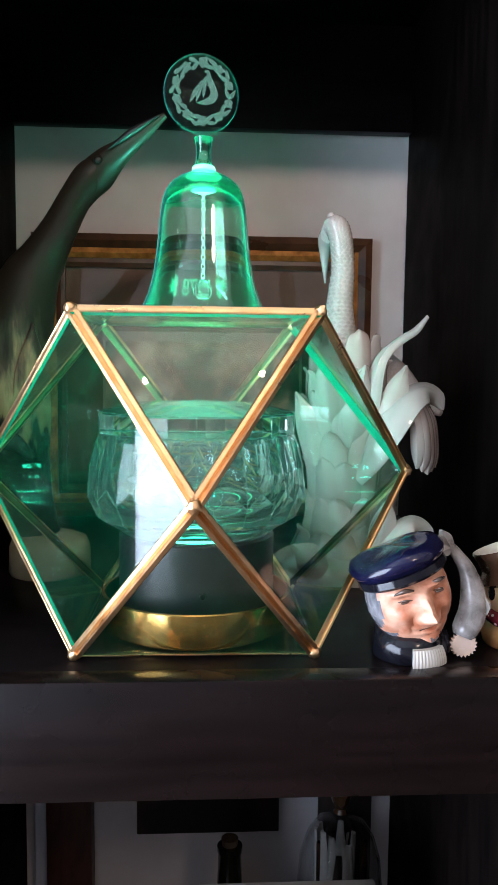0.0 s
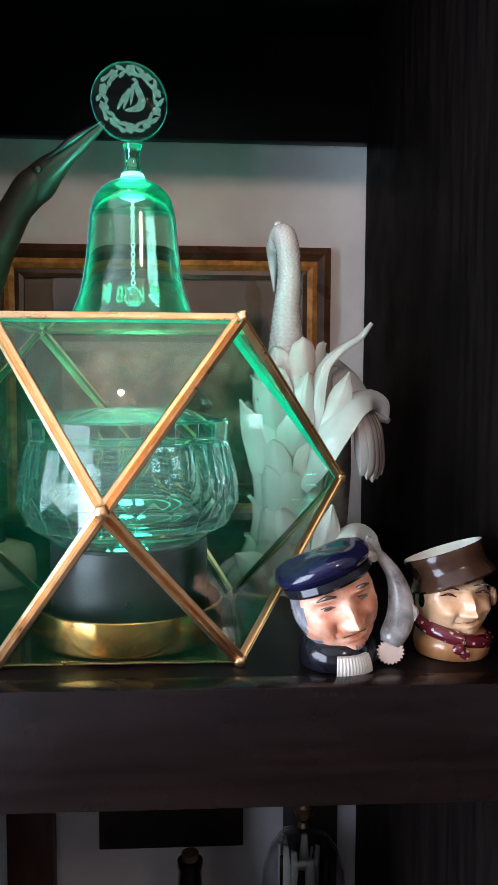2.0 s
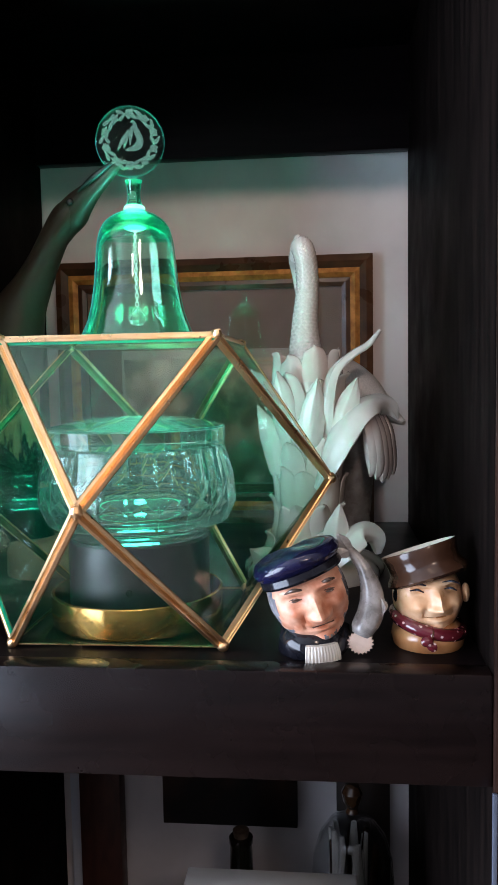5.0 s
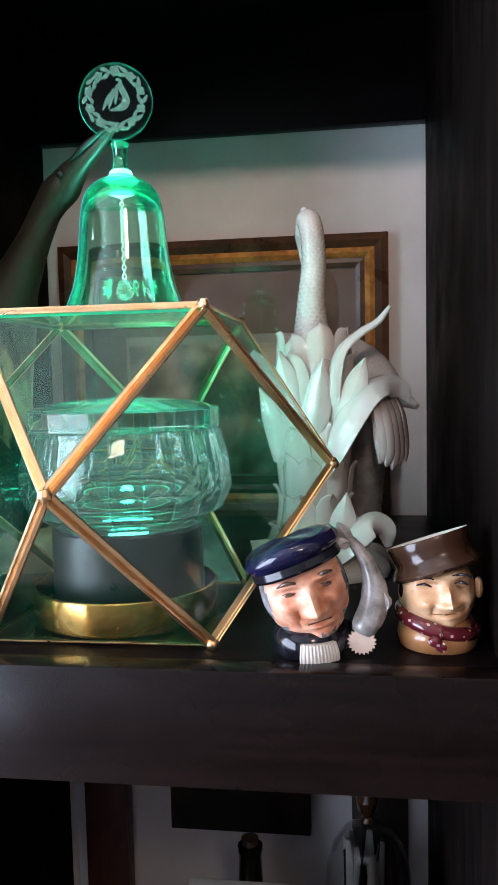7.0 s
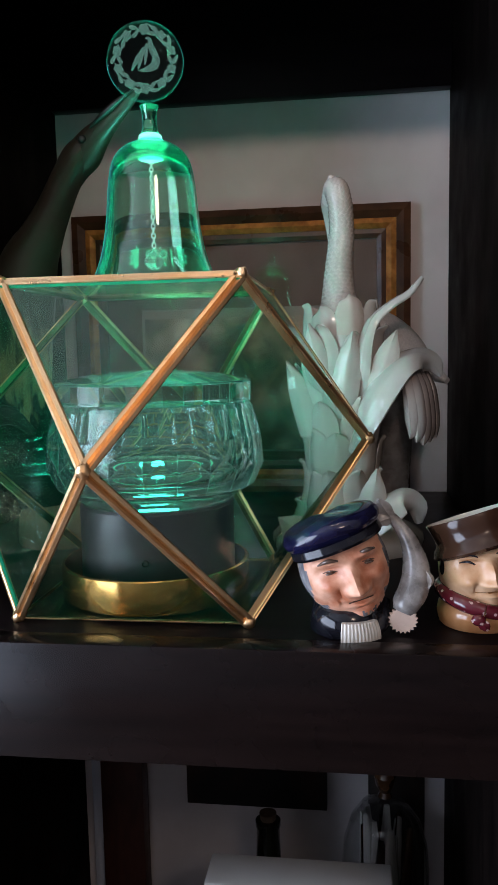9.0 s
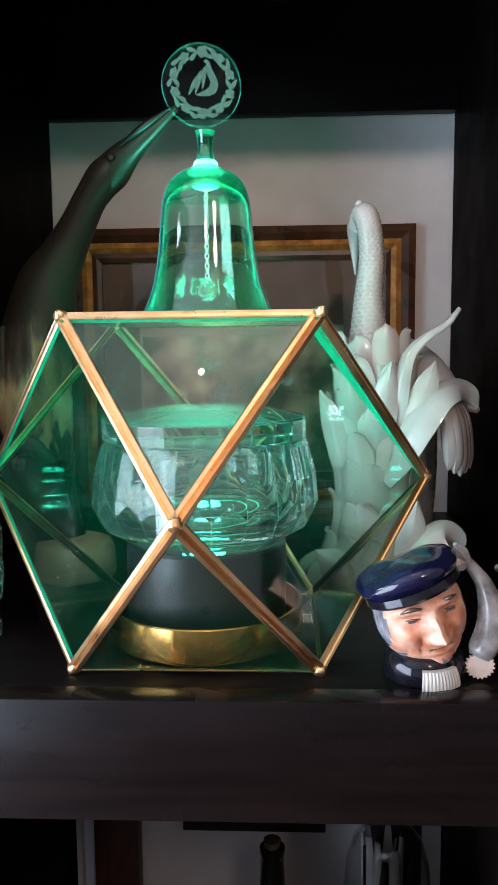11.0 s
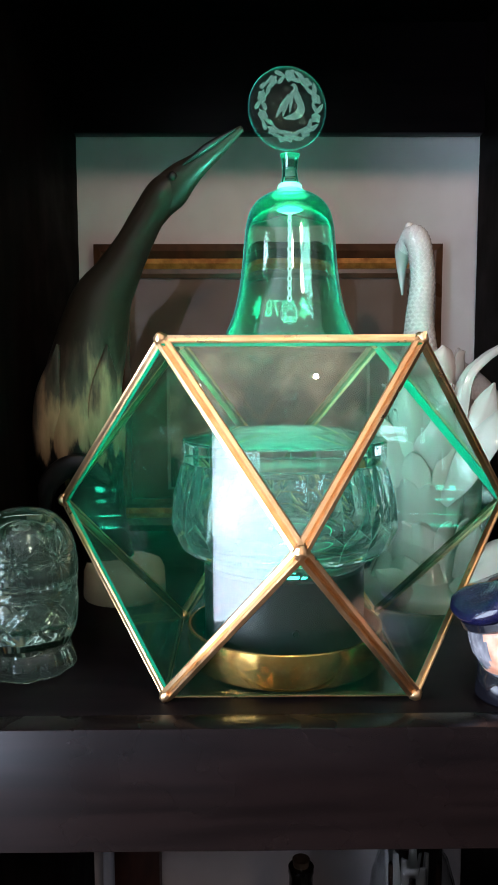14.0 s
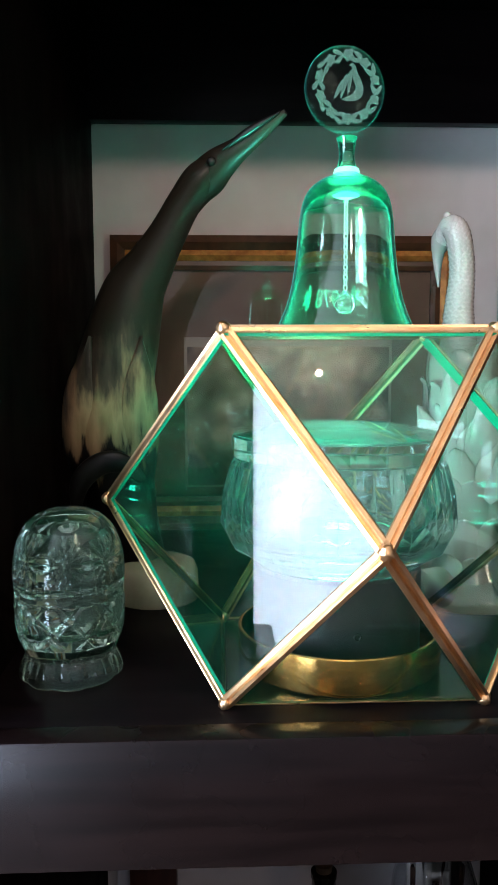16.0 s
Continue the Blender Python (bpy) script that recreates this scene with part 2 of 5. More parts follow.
def thin_glass(name, tint, dust_veil, dust_veil_colour=(0.8, 0.8, 0.8)):
    """Flat pane: clear, with gloss that grows at a glancing angle, and a faint dusty film that can also carry a veil of
    coloured light.
    """
    m, nt, bsdf, links = material(name)
    nt.nodes.remove(bsdf)
    out = nt.nodes["Material Output"]
    clear = nt.nodes.new("ShaderNodeBsdfTransparent")
    clear.inputs["Color"].default_value = (*tint, 1)
    gloss = nt.nodes.new("ShaderNodeBsdfGlossy")
    gloss.inputs["Roughness"].default_value = 0.0
    weight = nt.nodes.new("ShaderNodeLayerWeight")
    weight.inputs["Blend"].default_value = 0.5
    power = nt.nodes.new("ShaderNodeMath")
    power.operation = "POWER"
    power.inputs[1].default_value = 5
    scaled = nt.nodes.new("ShaderNodeMath")
    scaled.operation = "MULTIPLY_ADD"
    scaled.inputs[1].default_value, scaled.inputs[2].default_value = 0.94, 0.050
    mix = nt.nodes.new("ShaderNodeMixShader")
    links.new(weight.outputs["Facing"], power.inputs[0])
    links.new(power.outputs[0], scaled.inputs[0])
    links.new(scaled.outputs[0], mix.inputs[0])
    links.new(clear.outputs[0], mix.inputs[1])
    links.new(gloss.outputs[0], mix.inputs[2])
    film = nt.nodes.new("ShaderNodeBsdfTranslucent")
    film.inputs["Color"].default_value = (*dust_veil_colour, 1)
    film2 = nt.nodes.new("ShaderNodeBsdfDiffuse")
    film2.inputs["Color"].default_value = (*dust_veil_colour, 1)
    films = nt.nodes.new("ShaderNodeMixShader")
    links.new(film.outputs[0], films.inputs[1])
    links.new(film2.outputs[0], films.inputs[2])
    co = nt.nodes.new("ShaderNodeTexCoord")
    nz = nt.nodes.new("ShaderNodeTexNoise")
    nz.inputs["Scale"].default_value, nz.inputs["Detail"].default_value = 28, 8
    mr = nt.nodes.new("ShaderNodeMapRange")
    mr.inputs["From Min"].default_value, mr.inputs["From Max"].default_value = 0.3, 0.7
    mr.inputs["To Min"].default_value, mr.inputs["To Max"].default_value = dust_veil * 0.5, dust_veil * 1.6
    top = nt.nodes.new("ShaderNodeMixShader")
    links.new(co.outputs["Object"], nz.inputs["Vector"])
    links.new(nz.outputs["Fac"], mr.inputs["Value"])
    links.new(mr.outputs["Result"], top.inputs[0])
    links.new(mix.outputs[0], top.inputs[1])
    links.new(films.outputs[0], top.inputs[2])
    links.new(top.outputs[0], out.inputs["Surface"])
    return m


def solid_glass(name, tint, film, ior=1.5, rough=0.0, edge=0.0, haze=(0.85, 0.9, 0.88), thin=0.0, sheen_amount=0.0):
    """Blown or cut glass with a trace of milky film, tinted where it stands for LED light; edge adds a green-tinted
    gloss at a glancing angle, for the LED's glow round the rim.
    """
    m, nt, bsdf, links = material(name)
    nt.nodes.remove(bsdf)
    out = nt.nodes["Material Output"]
    glass = nt.nodes.new("ShaderNodeBsdfGlass")
    glass.inputs["Color"].default_value, glass.inputs["IOR"].default_value = (*tint, 1), ior
    glass.inputs["Roughness"].default_value = rough
    soft = nt.nodes.new("ShaderNodeBsdfTranslucent")
    soft.inputs["Color"].default_value = (*haze, 1)
    soft2 = nt.nodes.new("ShaderNodeBsdfDiffuse")
    soft2.inputs["Color"].default_value = (*haze, 1)
    both = nt.nodes.new("ShaderNodeMixShader")
    links.new(soft.outputs[0], both.inputs[1])
    links.new(soft2.outputs[0], both.inputs[2])
    mix = nt.nodes.new("ShaderNodeMixShader")
    mix.inputs[0].default_value = film
    bare = nt.nodes.new("ShaderNodeBsdfTransparent")
    bare.inputs["Color"].default_value = (*tint, 1)
    core = nt.nodes.new("ShaderNodeMixShader")
    core.inputs[0].default_value = thin
    links.new(glass.outputs[0], core.inputs[1])
    links.new(bare.outputs[0], core.inputs[2])
    if sheen_amount:
        sheen, coat = nt.nodes.new("ShaderNodeBsdfGlossy"), nt.nodes.new("ShaderNodeMixShader")
        sheen.inputs["Roughness"].default_value, coat.inputs[0].default_value = 0.03, sheen_amount
        links.new(core.outputs[0], coat.inputs[1])
        links.new(sheen.outputs[0], coat.inputs[2])
        core = coat
    links.new(core.outputs[0], mix.inputs[1])
    links.new(both.outputs[0], mix.inputs[2])
    last = mix
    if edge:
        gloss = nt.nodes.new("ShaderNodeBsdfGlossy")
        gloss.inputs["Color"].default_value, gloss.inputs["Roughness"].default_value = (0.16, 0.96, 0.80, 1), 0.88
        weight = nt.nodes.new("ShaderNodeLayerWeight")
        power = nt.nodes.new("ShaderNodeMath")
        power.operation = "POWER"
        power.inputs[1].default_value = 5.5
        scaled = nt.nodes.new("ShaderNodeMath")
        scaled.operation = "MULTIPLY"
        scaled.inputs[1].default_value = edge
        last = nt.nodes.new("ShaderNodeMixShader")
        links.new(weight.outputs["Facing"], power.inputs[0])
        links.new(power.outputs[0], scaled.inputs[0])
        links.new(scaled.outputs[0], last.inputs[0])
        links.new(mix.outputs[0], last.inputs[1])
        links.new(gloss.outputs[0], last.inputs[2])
    links.new(last.outputs[0], out.inputs["Surface"])
    return m


# Green film stands in for the LED's glow and reflections in the panes.
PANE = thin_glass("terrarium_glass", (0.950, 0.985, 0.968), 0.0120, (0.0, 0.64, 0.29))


def frosted(name, cover, colour):
    """Part clear, part milky: etching, cut edges and the green glow painted inside the cames."""
    m, nt, bsdf, links = material(name)
    nt.nodes.remove(bsdf)
    kinds = [nt.nodes.new("ShaderNodeBsdfTransparent"), nt.nodes.new("ShaderNodeBsdfTranslucent"), nt.nodes.new("ShaderNodeBsdfDiffuse")]
    milk, mix = nt.nodes.new("ShaderNodeMixShader"), nt.nodes.new("ShaderNodeMixShader")
    for k in kinds[1:]:
        k.inputs["Color"].default_value = (*colour, 1)
    mix.inputs[0].default_value = cover
    links.new(kinds[1].outputs[0], milk.inputs[1])
    links.new(kinds[2].outputs[0], milk.inputs[2])
    links.new(kinds[0].outputs[0], mix.inputs[1])
    links.new(milk.outputs[0], mix.inputs[2])
    links.new(mix.outputs[0], nt.nodes["Material Output"].inputs["Surface"])
    return m


# ETCHED and ETCHED_FAINT: frosting tinted green for LED light caught in it.
ETCHED = frosted("etched_glass", 0.42, (0.29, 0.58, 0.46))
# LED glow put as green colour on the inner faces of some cames.
CAME_GREEN_GLOW = frosted("came_green_glow", 0.92, (0.02, 0.56, 0.32))
ETCHED_FAINT = frosted("faint_etching", 0.32, (0.16, 0.72, 0.56))
CUTEDGE = frosted("polished_cut_edge", 0.28, (0.72, 0.97, 0.90))
PICTUREGLASS = thin_glass("picture_glass", (0.97, 0.97, 0.97), 0.006)
CRYSTAL = solid_glass("cut_crystal", (0.985, 0.999, 0.994), 0.015, 1.52, haze=(0.70, 0.97, 0.90))
CLAPPERGLASS = solid_glass("clapper_glass", (0.96, 1.0, 0.98), 0.05, 1.5)
# Green haze and edge gloss stand in for LED light in the bell.
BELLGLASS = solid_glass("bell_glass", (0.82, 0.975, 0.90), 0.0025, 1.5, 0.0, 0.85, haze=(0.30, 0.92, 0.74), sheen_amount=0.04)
MEDALGLASS = solid_glass("medallion_glass", (0.93, 0.99, 0.96), 0.004, 1.45, 0.0, 0.5, thin=0.93)
# Foot brightened by a milky green film, as if LED light scattered in it.
EGGFOOT = solid_glass("egg_foot_crystal", (0.95, 0.99, 0.97), 0.08, 1.52, haze=(0.55, 0.86, 0.72))
# Crown and foot rim: the green LED glow is put into the glass colour.
BELL_GLOW_GLASS = solid_glass("bell_glow_glass", (0.45, 0.95, 0.76), 0.014, 1.5, 0.0, 0.85, haze=(0.20, 0.92, 0.72), sheen_amount=0.05)
PLUG = solid_glass("frosted_plug", (0.95, 1.0, 0.98), 0.75, 1.45, 0.15)
# Green haze of egg and lid stands in for scattered LED light.
EGGGLASS = solid_glass("egg_crystal", (0.94, 0.99, 0.965), 0.020, 1.52, haze=(0.30, 0.92, 0.64))
LIDGLASS = solid_glass("lid_crystal", (0.95, 0.997, 0.98), 0.010, 1.52, haze=(0.50, 0.92, 0.80))
DOMEGLASS = thin_glass("dome_glass", (0.95, 0.96, 0.96), 0.004)


def glow(name, colour, strength):
    m, nt, bsdf, _ = material(name)
    bsdf.inputs["Base Color"].default_value = (0.2, 0.2, 0.2, 1)
    bsdf.inputs["Emission Color"].default_value = (*colour, 1)
    bsdf.inputs["Emission Strength"].default_value = strength
    return m


LEDGLOW = glow("green_led_lens", (0.02, 1.0, 0.50), 1.8)


def print_art(name):
    """Dark still life with pale peach blooms."""
    m, nt, bsdf, links = material(name)
    co = nt.nodes.new("ShaderNodeTexCoord")
    vo = nt.nodes.new("ShaderNodeTexVoronoi")
    vo.inputs["Scale"].default_value = 30
    vo.feature = "SMOOTH_F1"
    nz = nt.nodes.new("ShaderNodeTexNoise")
    nz.inputs["Scale"].default_value, nz.inputs["Detail"].default_value = 9, 6
    r1 = nt.nodes.new("ShaderNodeValToRGB")
    r1.color_ramp.elements[0].color, r1.color_ramp.elements[1].color = (0.90, 0.72, 0.59, 1), (0.20, 0.13, 0.10, 1)
    r1.color_ramp.elements[0].position, r1.color_ramp.elements[1].position = 0.12, 0.62
    r2 = nt.nodes.new("ShaderNodeValToRGB")
    r2.color_ramp.elements[0].color, r2.color_ramp.elements[1].color = (0, 0, 0, 1), (1, 1, 1, 1)
    r2.color_ramp.elements[0].position, r2.color_ramp.elements[1].position = 0.40, 0.52
    mix = nt.nodes.new("ShaderNodeMix")
    mix.data_type = "RGBA"
    links.new(co.outputs["Object"], vo.inputs["Vector"])
    links.new(co.outputs["Object"], nz.inputs["Vector"])
    links.new(vo.outputs["Distance"], r1.inputs["Fac"])
    links.new(nz.outputs["Fac"], r2.inputs["Fac"])
    links.new(r2.outputs["Color"], mix.inputs[0])
    mix.inputs[6].default_value = (0.045, 0.036, 0.030, 1)
    links.new(r1.outputs["Color"], mix.inputs[7])
    links.new(mix.outputs[2], bsdf.inputs["Base Color"])
    bsdf.inputs["Roughness"].default_value = 0.6
    return m


ART = print_art("still_life_print")


# ---- mesh tools ----
def spline(points, n):
    """n points on a smooth curve through the given ones."""
    p = [Vector(q) for q in points]
    p = [p[0] * 2 - p[1]] + p + [p[-1] * 2 - p[-2]]
    out = []
    for k in range(n):
        u = k / (n - 1) * (len(p) - 3)
        i = min(int(u), len(p) - 4)
        f = u - i
        a, b, c, d = p[i:i + 4]
        out.append(0.5 * (2 * b + (c - a) * f + (2 * a - 5 * b + 4 * c - d) * f * f + (3 * b - a - 3 * c + d) * f ** 3))
    return out


def sheet(fn, nu, nv, wrap=False):
    """Faces over fn(u, v), u and v in 0..1; wrap closes it round u."""
    cols = nu if wrap else nu + 1
    verts = [fn(i / nu, j / nv) for j in range(nv + 1) for i in range(cols)]
    faces = []
    for j in range(nv):
        for i in range(nu):
            a, b = j * cols + i, j * cols + (i + 1) % cols
            faces.append((a, b, b + cols, a + cols))
    return verts, faces


def lathe(profile, n, twist=0.0):
    """A turned body from (radius, height) pairs; a zero radius closes it."""
    verts, faces, rings = [], [], []
    for r, z in profile:
        if r < 1e-6:
            rings.append([len(verts)])
            verts.append((0, 0, z))
        else:
            rings.append(list(range(len(verts), len(verts) + n)))
            verts += [(r * math.cos(2 * math.pi * (k + twist) / n), r * math.sin(2 * math.pi * (k + twist) / n), z) for k in range(n)]
    for a, b in zip(rings, rings[1:]):
        for k in range(n):
            k2 = (k + 1) % n
            if len(a) == 1 and len(b) > 1:
                faces.append((a[0], b[k2], b[k]))
            elif len(b) == 1 and len(a) > 1:
                faces.append((a[k], a[k2], b[0]))
            elif len(a) > 1:
                faces.append((a[k], a[k2], b[k2], b[k]))
    return verts, faces


def tube(points, radii, n=16, steps=40, flat=1.0, caps=True):
    """A limb of changing thickness along a smooth curve; flat squeezes it sideways."""
    path = spline(points, steps)
    rad = [v.x for v in spline([(r, 0, 0) for r in radii], steps)]
    verts, faces = [], []
    side = None
    for k, p in enumerate(path):
        t = (path[min(k + 1, steps - 1)] - path[max(k - 1, 0)]).normalized()
        if side is None:
            side = t.cross(Vector((0, 1, 0.01))).normalized()
        side = (side - t * side.dot(t)).normalized()
        up = t.cross(side)
        for i in range(n):
            a = 2 * math.pi * i / n
            verts.append(tuple(p + side * math.cos(a) * rad[k] + up * math.sin(a) * rad[k] * flat))
    for k in range(steps - 1):
        for i in range(n):
            a, b = k * n + i, k * n + (i + 1) % n
            faces.append((a, b, b + n, a + n))
    if caps:
        faces.append(tuple(range(n - 1, -1, -1)))
        faces.append(tuple(range((steps - 1) * n, steps * n)))
    return verts, faces


def blade(points, widths, face, thick=0.0016, cup=0.25, steps=18, across=8):
    """A leaf or petal: a curved strip with thickness. face: the way its broad side looks; cup: how far it is hollowed."""
    path = spline(points, steps)
    wid = [max(v.x, 0.0004) for v in spline([(w, 0, 0) for w in widths], steps)]
    face = Vector(face)
    verts, faces = [], []
    ring = 2 * (across + 1)
    for k, p in enumerate(path):
        t = (path[min(k + 1, steps - 1)] - path[max(k - 1, 0)]).normalized()
        s = t.cross(face).normalized()
        f = s.cross(t).normalized()
        for layer in (1, -1):
            row = []
            for i in range(across + 1):
                u = i / across * 2 - 1
                rib = 0.0006 * max(0, 1 - abs(u) * 6)
                row.append(tuple(p + s * u * wid[k] + f * (cup * wid[k] * u * u + layer * thick * 0.5 * (1 - 0.7 * u * u) + rib * layer)))
            verts += row if layer == 1 else row[::-1]
    for k in range(steps - 1):
        for i in range(ring):
            a, b = k * ring + i, k * ring + (i + 1) % ring
            faces.append((a, b, b + ring, a + ring))
    faces.append(tuple(range(ring - 1, -1, -1)))
    faces.append(tuple(range((steps - 1) * ring, steps * ring)))
    return verts, faces


def block(lo, hi, bevel=0.0):
    """A box between two corners with its edges rounded off."""
    bm = bmesh.new()
    bmesh.ops.create_cube(bm, size=1.0)
    size = [h - l for l, h in zip(lo, hi)]
    mid = [(h + l) / 2 for l, h in zip(lo, hi)]
    for v in bm.verts:
        v.co = Vector([v.co[i] * size[i] + mid[i] for i in range(3)])
    if bevel:
        bmesh.ops.bevel(bm, geom=bm.edges[:], offset=bevel, segments=2, affect="EDGES", profile=0.5)
    out = [tuple(v.co) for v in bm.verts], [tuple(v.index for v in f.verts) for f in bm.faces]
    bm.free()
    return out


def ball(centre, radii, n=20, m=12, turn=None):
    prof = [(math.sin(math.pi * j / m), -math.cos(math.pi * j / m)) for j in range(m + 1)]
    prof[0], prof[-1] = (0, -1), (0, 1)
    verts, faces = lathe(prof, n)
    mat = turn.to_3x3() if turn else Matrix.Identity(3)
    c = Vector(centre)
    return [tuple(c + mat @ Vector((x * radii[0], y * radii[1], z * radii[2]))) for x, y, z in verts], faces


def moved(geo, m):
    return [tuple(m @ Vector(v)) for v in geo[0]], geo[1]


def mesh_of(name, pieces, mats, angle=35, orient=True):
    """One mesh out of (geometry, material number) pieces."""
    verts, faces, which = [], [], []
    for geo, k in pieces:
        base = len(verts)
        verts += [tuple(v) for v in geo[0]]
        faces += [tuple(i + base for i in f) for f in geo[1]]
        for f in geo[1]:
            which.append(k(sum((Vector(geo[0][i]) for i in f), Vector()) / len(f)) if callable(k) else k)
    me = bpy.data.meshes.new(name)
    me.from_pydata(verts, [], faces)
    for m in mats:
        me.materials.append(m)
    me.polygons.foreach_set("material_index", which)
    me.update()
    if orient:
        bm = bmesh.new()
        bm.from_mesh(me)
        bmesh.ops.recalc_face_normals(bm, faces=bm.faces[:])
        bm.to_mesh(me)
        bm.free()
    if angle:
        me.shade_smooth()
        me.set_sharp_from_angle(angle=radians(angle))
    else:
        me.shade_flat()
    return me


def part(name, geo, mat, parent=None, label="", angle=35):
    """One mesh object under its thing; geo is one geometry or a list of them."""
    pieces = [(g, 0) for g in geo] if isinstance(geo, list) else [(geo, 0)]
    ob = new(name, mesh_of(name, pieces, [mat], angle))
    ob.parent = parent
    return tagged(ob, label)


def thing(name, label, category, place=(0, 0, 0), turn=0.0, group=""):
    ob = new(name)
    ob.empty_display_size = 0.02
    ob.matrix_world = pose(*place, 0, 0, turn)
    return tagged(ob, label, category, group)


def structure(name, geo, mat, label, angle=35):
    ob = part(name, geo, mat, None, "", angle)
    return tagged(ob, label, "structure", "", "structure")


# ---- room round the cabinet ----
WALL = 0.462
FLOOR = -1.45
structure("wall_north", block((-2.4, WALL, FLOOR), (2.6, WALL + 0.1, 1.5)), WALLPAINT, "pale grey painted wall behind the open shelves")
structure("wall_east", block((2.6, -3.9, FLOOR), (2.7, WALL + 0.1, 1.5)), ROOMPAINT, "plain room wall painted warm beige")
structure("wall_south", block((-2.5, -4.0, FLOOR), (2.7, -3.9, 1.5)), ROOMPAINT, "plain room wall painted warm beige")
structure("wall_west", [block((-2.5, -3.9, FLOOR), (-2.4, -3.40, 1.5)), block((-2.5, 0.27, FLOOR), (-2.4, WALL + 0.1, 1.5)),
                        block((-2.5, -3.40, FLOOR), (-2.4, 0.27, -1.40)), block((-2.5, -3.40, 1.11), (-2.4, 0.27, 1.5))], ROOMPAINT, "plain room wall with a wide window opening")
structure("floor", block((-2.5, -4.0, FLOOR - 0.1), (2.7, WALL + 0.1, FLOOR)), FLOORWOOD, "brown wooden room floor")
structure("ceiling", block((-2.5, -4.0, 1.5), (2.7, WALL + 0.1, 1.6)), CEILINGPAINT, "plain painted room ceiling")

# ---- cabinet ----
LEFT, RIGHT, FRONT, BACK = -0.2445, 0.2795, -0.126, 0.458
cabinet = thing("shelf_cabinet", "dark espresso-stained wooden open shelf cabinet", "cabinet")
part("side_panel", block((LEFT - 0.045, FRONT + 0.014, FLOOR), (LEFT, BACK, 0.95), 0.002), ESPRESSO_UP, cabinet)
part("side_panel", block((RIGHT, FRONT, FLOOR), (RIGHT + 0.045, BACK, 0.95), 0.002), ESPRESSO_UP, cabinet)
part("stile", block((RIGHT, FRONT - 0.006, FLOOR), (RIGHT + 0.045, FRONT - 0.0005, 0.95), 0.0015), ESPRESSO_STILE, cabinet)
part("edge_strip", block((RIGHT - 0.0012, FRONT - 0.0085, FLOOR), (RIGHT + 0.0022, FRONT - 0.0055, -0.0812), 0.0006), GREYEDGE, cabinet, "narrow blue-grey edge")
part("shelf_board", block((LEFT, FRONT + 0.02, -0.03), (RIGHT, BACK, 0.0), 0.001), ESPRESSO, cabinet)
part("shelf_rail", block((LEFT, FRONT - 0.0015, -0.0805), (RIGHT, FRONT + 0.02, 0.0012), 0.0018), ESPRESSO_RAIL, cabinet)
part("shelf_board", block((LEFT, FRONT + 0.02, 0.652), (RIGHT, BACK, 0.685), 0.001), ESPRESSO, cabinet)
part("shelf_rail", block((LEFT, FRONT - 0.0015, 0.612), (RIGHT, FRONT + 0.02, 0.695), 0.0025), ESPRESSO, cabinet)
part("back_rail", block((LEFT, BACK - 0.02, 0.517), (RIGHT, BACK, 0.652), 0.001), ESPRESSO, cabinet)
part("shelf_board", block((LEFT, FRONT + 0.02, -0.77), (RIGHT, BACK, -0.738), 0.001), ESPRESSO, cabinet)
part("shelf_rail", block((LEFT, FRONT - 0.0015, -0.82), (RIGHT, FRONT + 0.02, -0.737), 0.0025), ESPRESSO, cabinet)

# ---- framed picture standing at the back of the shelf ----
def framed_picture(name, label, x0, x1, z0, z1, y):
    pic = thing(name, label, "picture", ((x0 + x1) / 2, y, z0))
    w, h = (x1 - x0) / 2, z1 - z0
    profiles = [("frame_rail", FRAMEWOOD, "", 0.0, 0.018, 0.012), ("gilt_slip", FRAMEGOLD, "gilt inner moulding", 0.018, 0.031, 0.008), ("inner_lip", FRAMEWOOD, "", 0.031, 0.043, 0.004)]
    for pname, mat, lab, a, b, depth in profiles:
        for side in range(4):
            verts = []
            for d, out in ((a, depth * 0.75), ((a + b) / 2, depth), (b, depth * 0.55)):
                for end in (0, 1):
                    if side == 0:
                        verts.append((-w + d if end == 0 else w - d, -out, h - d))
                    elif side == 1:
                        verts.append((-w + d if end == 0 else w - d, -out, d))
                    elif side == 2:
                        verts.append((-w + d, -out, d if end == 0 else h - d))
                    else:
                        verts.append((w - d, -out, d if end == 0 else h - d))
            verts += [(v[0], 0.008, v[2]) for v in verts]
            faces = [(0, 1, 3, 2), (2, 3, 5, 4), (6, 8, 9, 7), (8, 10, 11, 9), (0, 2, 8, 6), (2, 4, 10, 8), (1, 7, 9, 3), (3, 9, 11, 5), (0, 6, 7, 1), (4, 5, 11, 10)]
            part(pname, (verts, faces), mat, pic, lab, 20)
    return pic, w, h


pic, w, h = framed_picture("framed_picture", "framed still life print in a dark wood and gilt frame", -0.222, 0.230, 0.0015, 0.3785, 0.448)
part("mat_board", block((-w + 0.033, 0.003, 0.033), (w - 0.033, 0.007, h - 0.033)), MAT, pic, "wide taupe mat board")
part("mat_bevel", block((-0.135, 0.0015, 0.055), (0.135, 0.0045, 0.250)), MATEDGE, pic, "pale bevelled mat edge")
part("print", block((-0.131, 0.0005, 0.058), (0.131, 0.004, 0.2375)), ART, pic, "dark still life with pale peach blooms")
part("glazing", block((-w + 0.033, -0.0022, 0.033), (w - 0.033, -0.0008, h - 0.033)), PICTUREGLASS, pic, "clear picture glass")

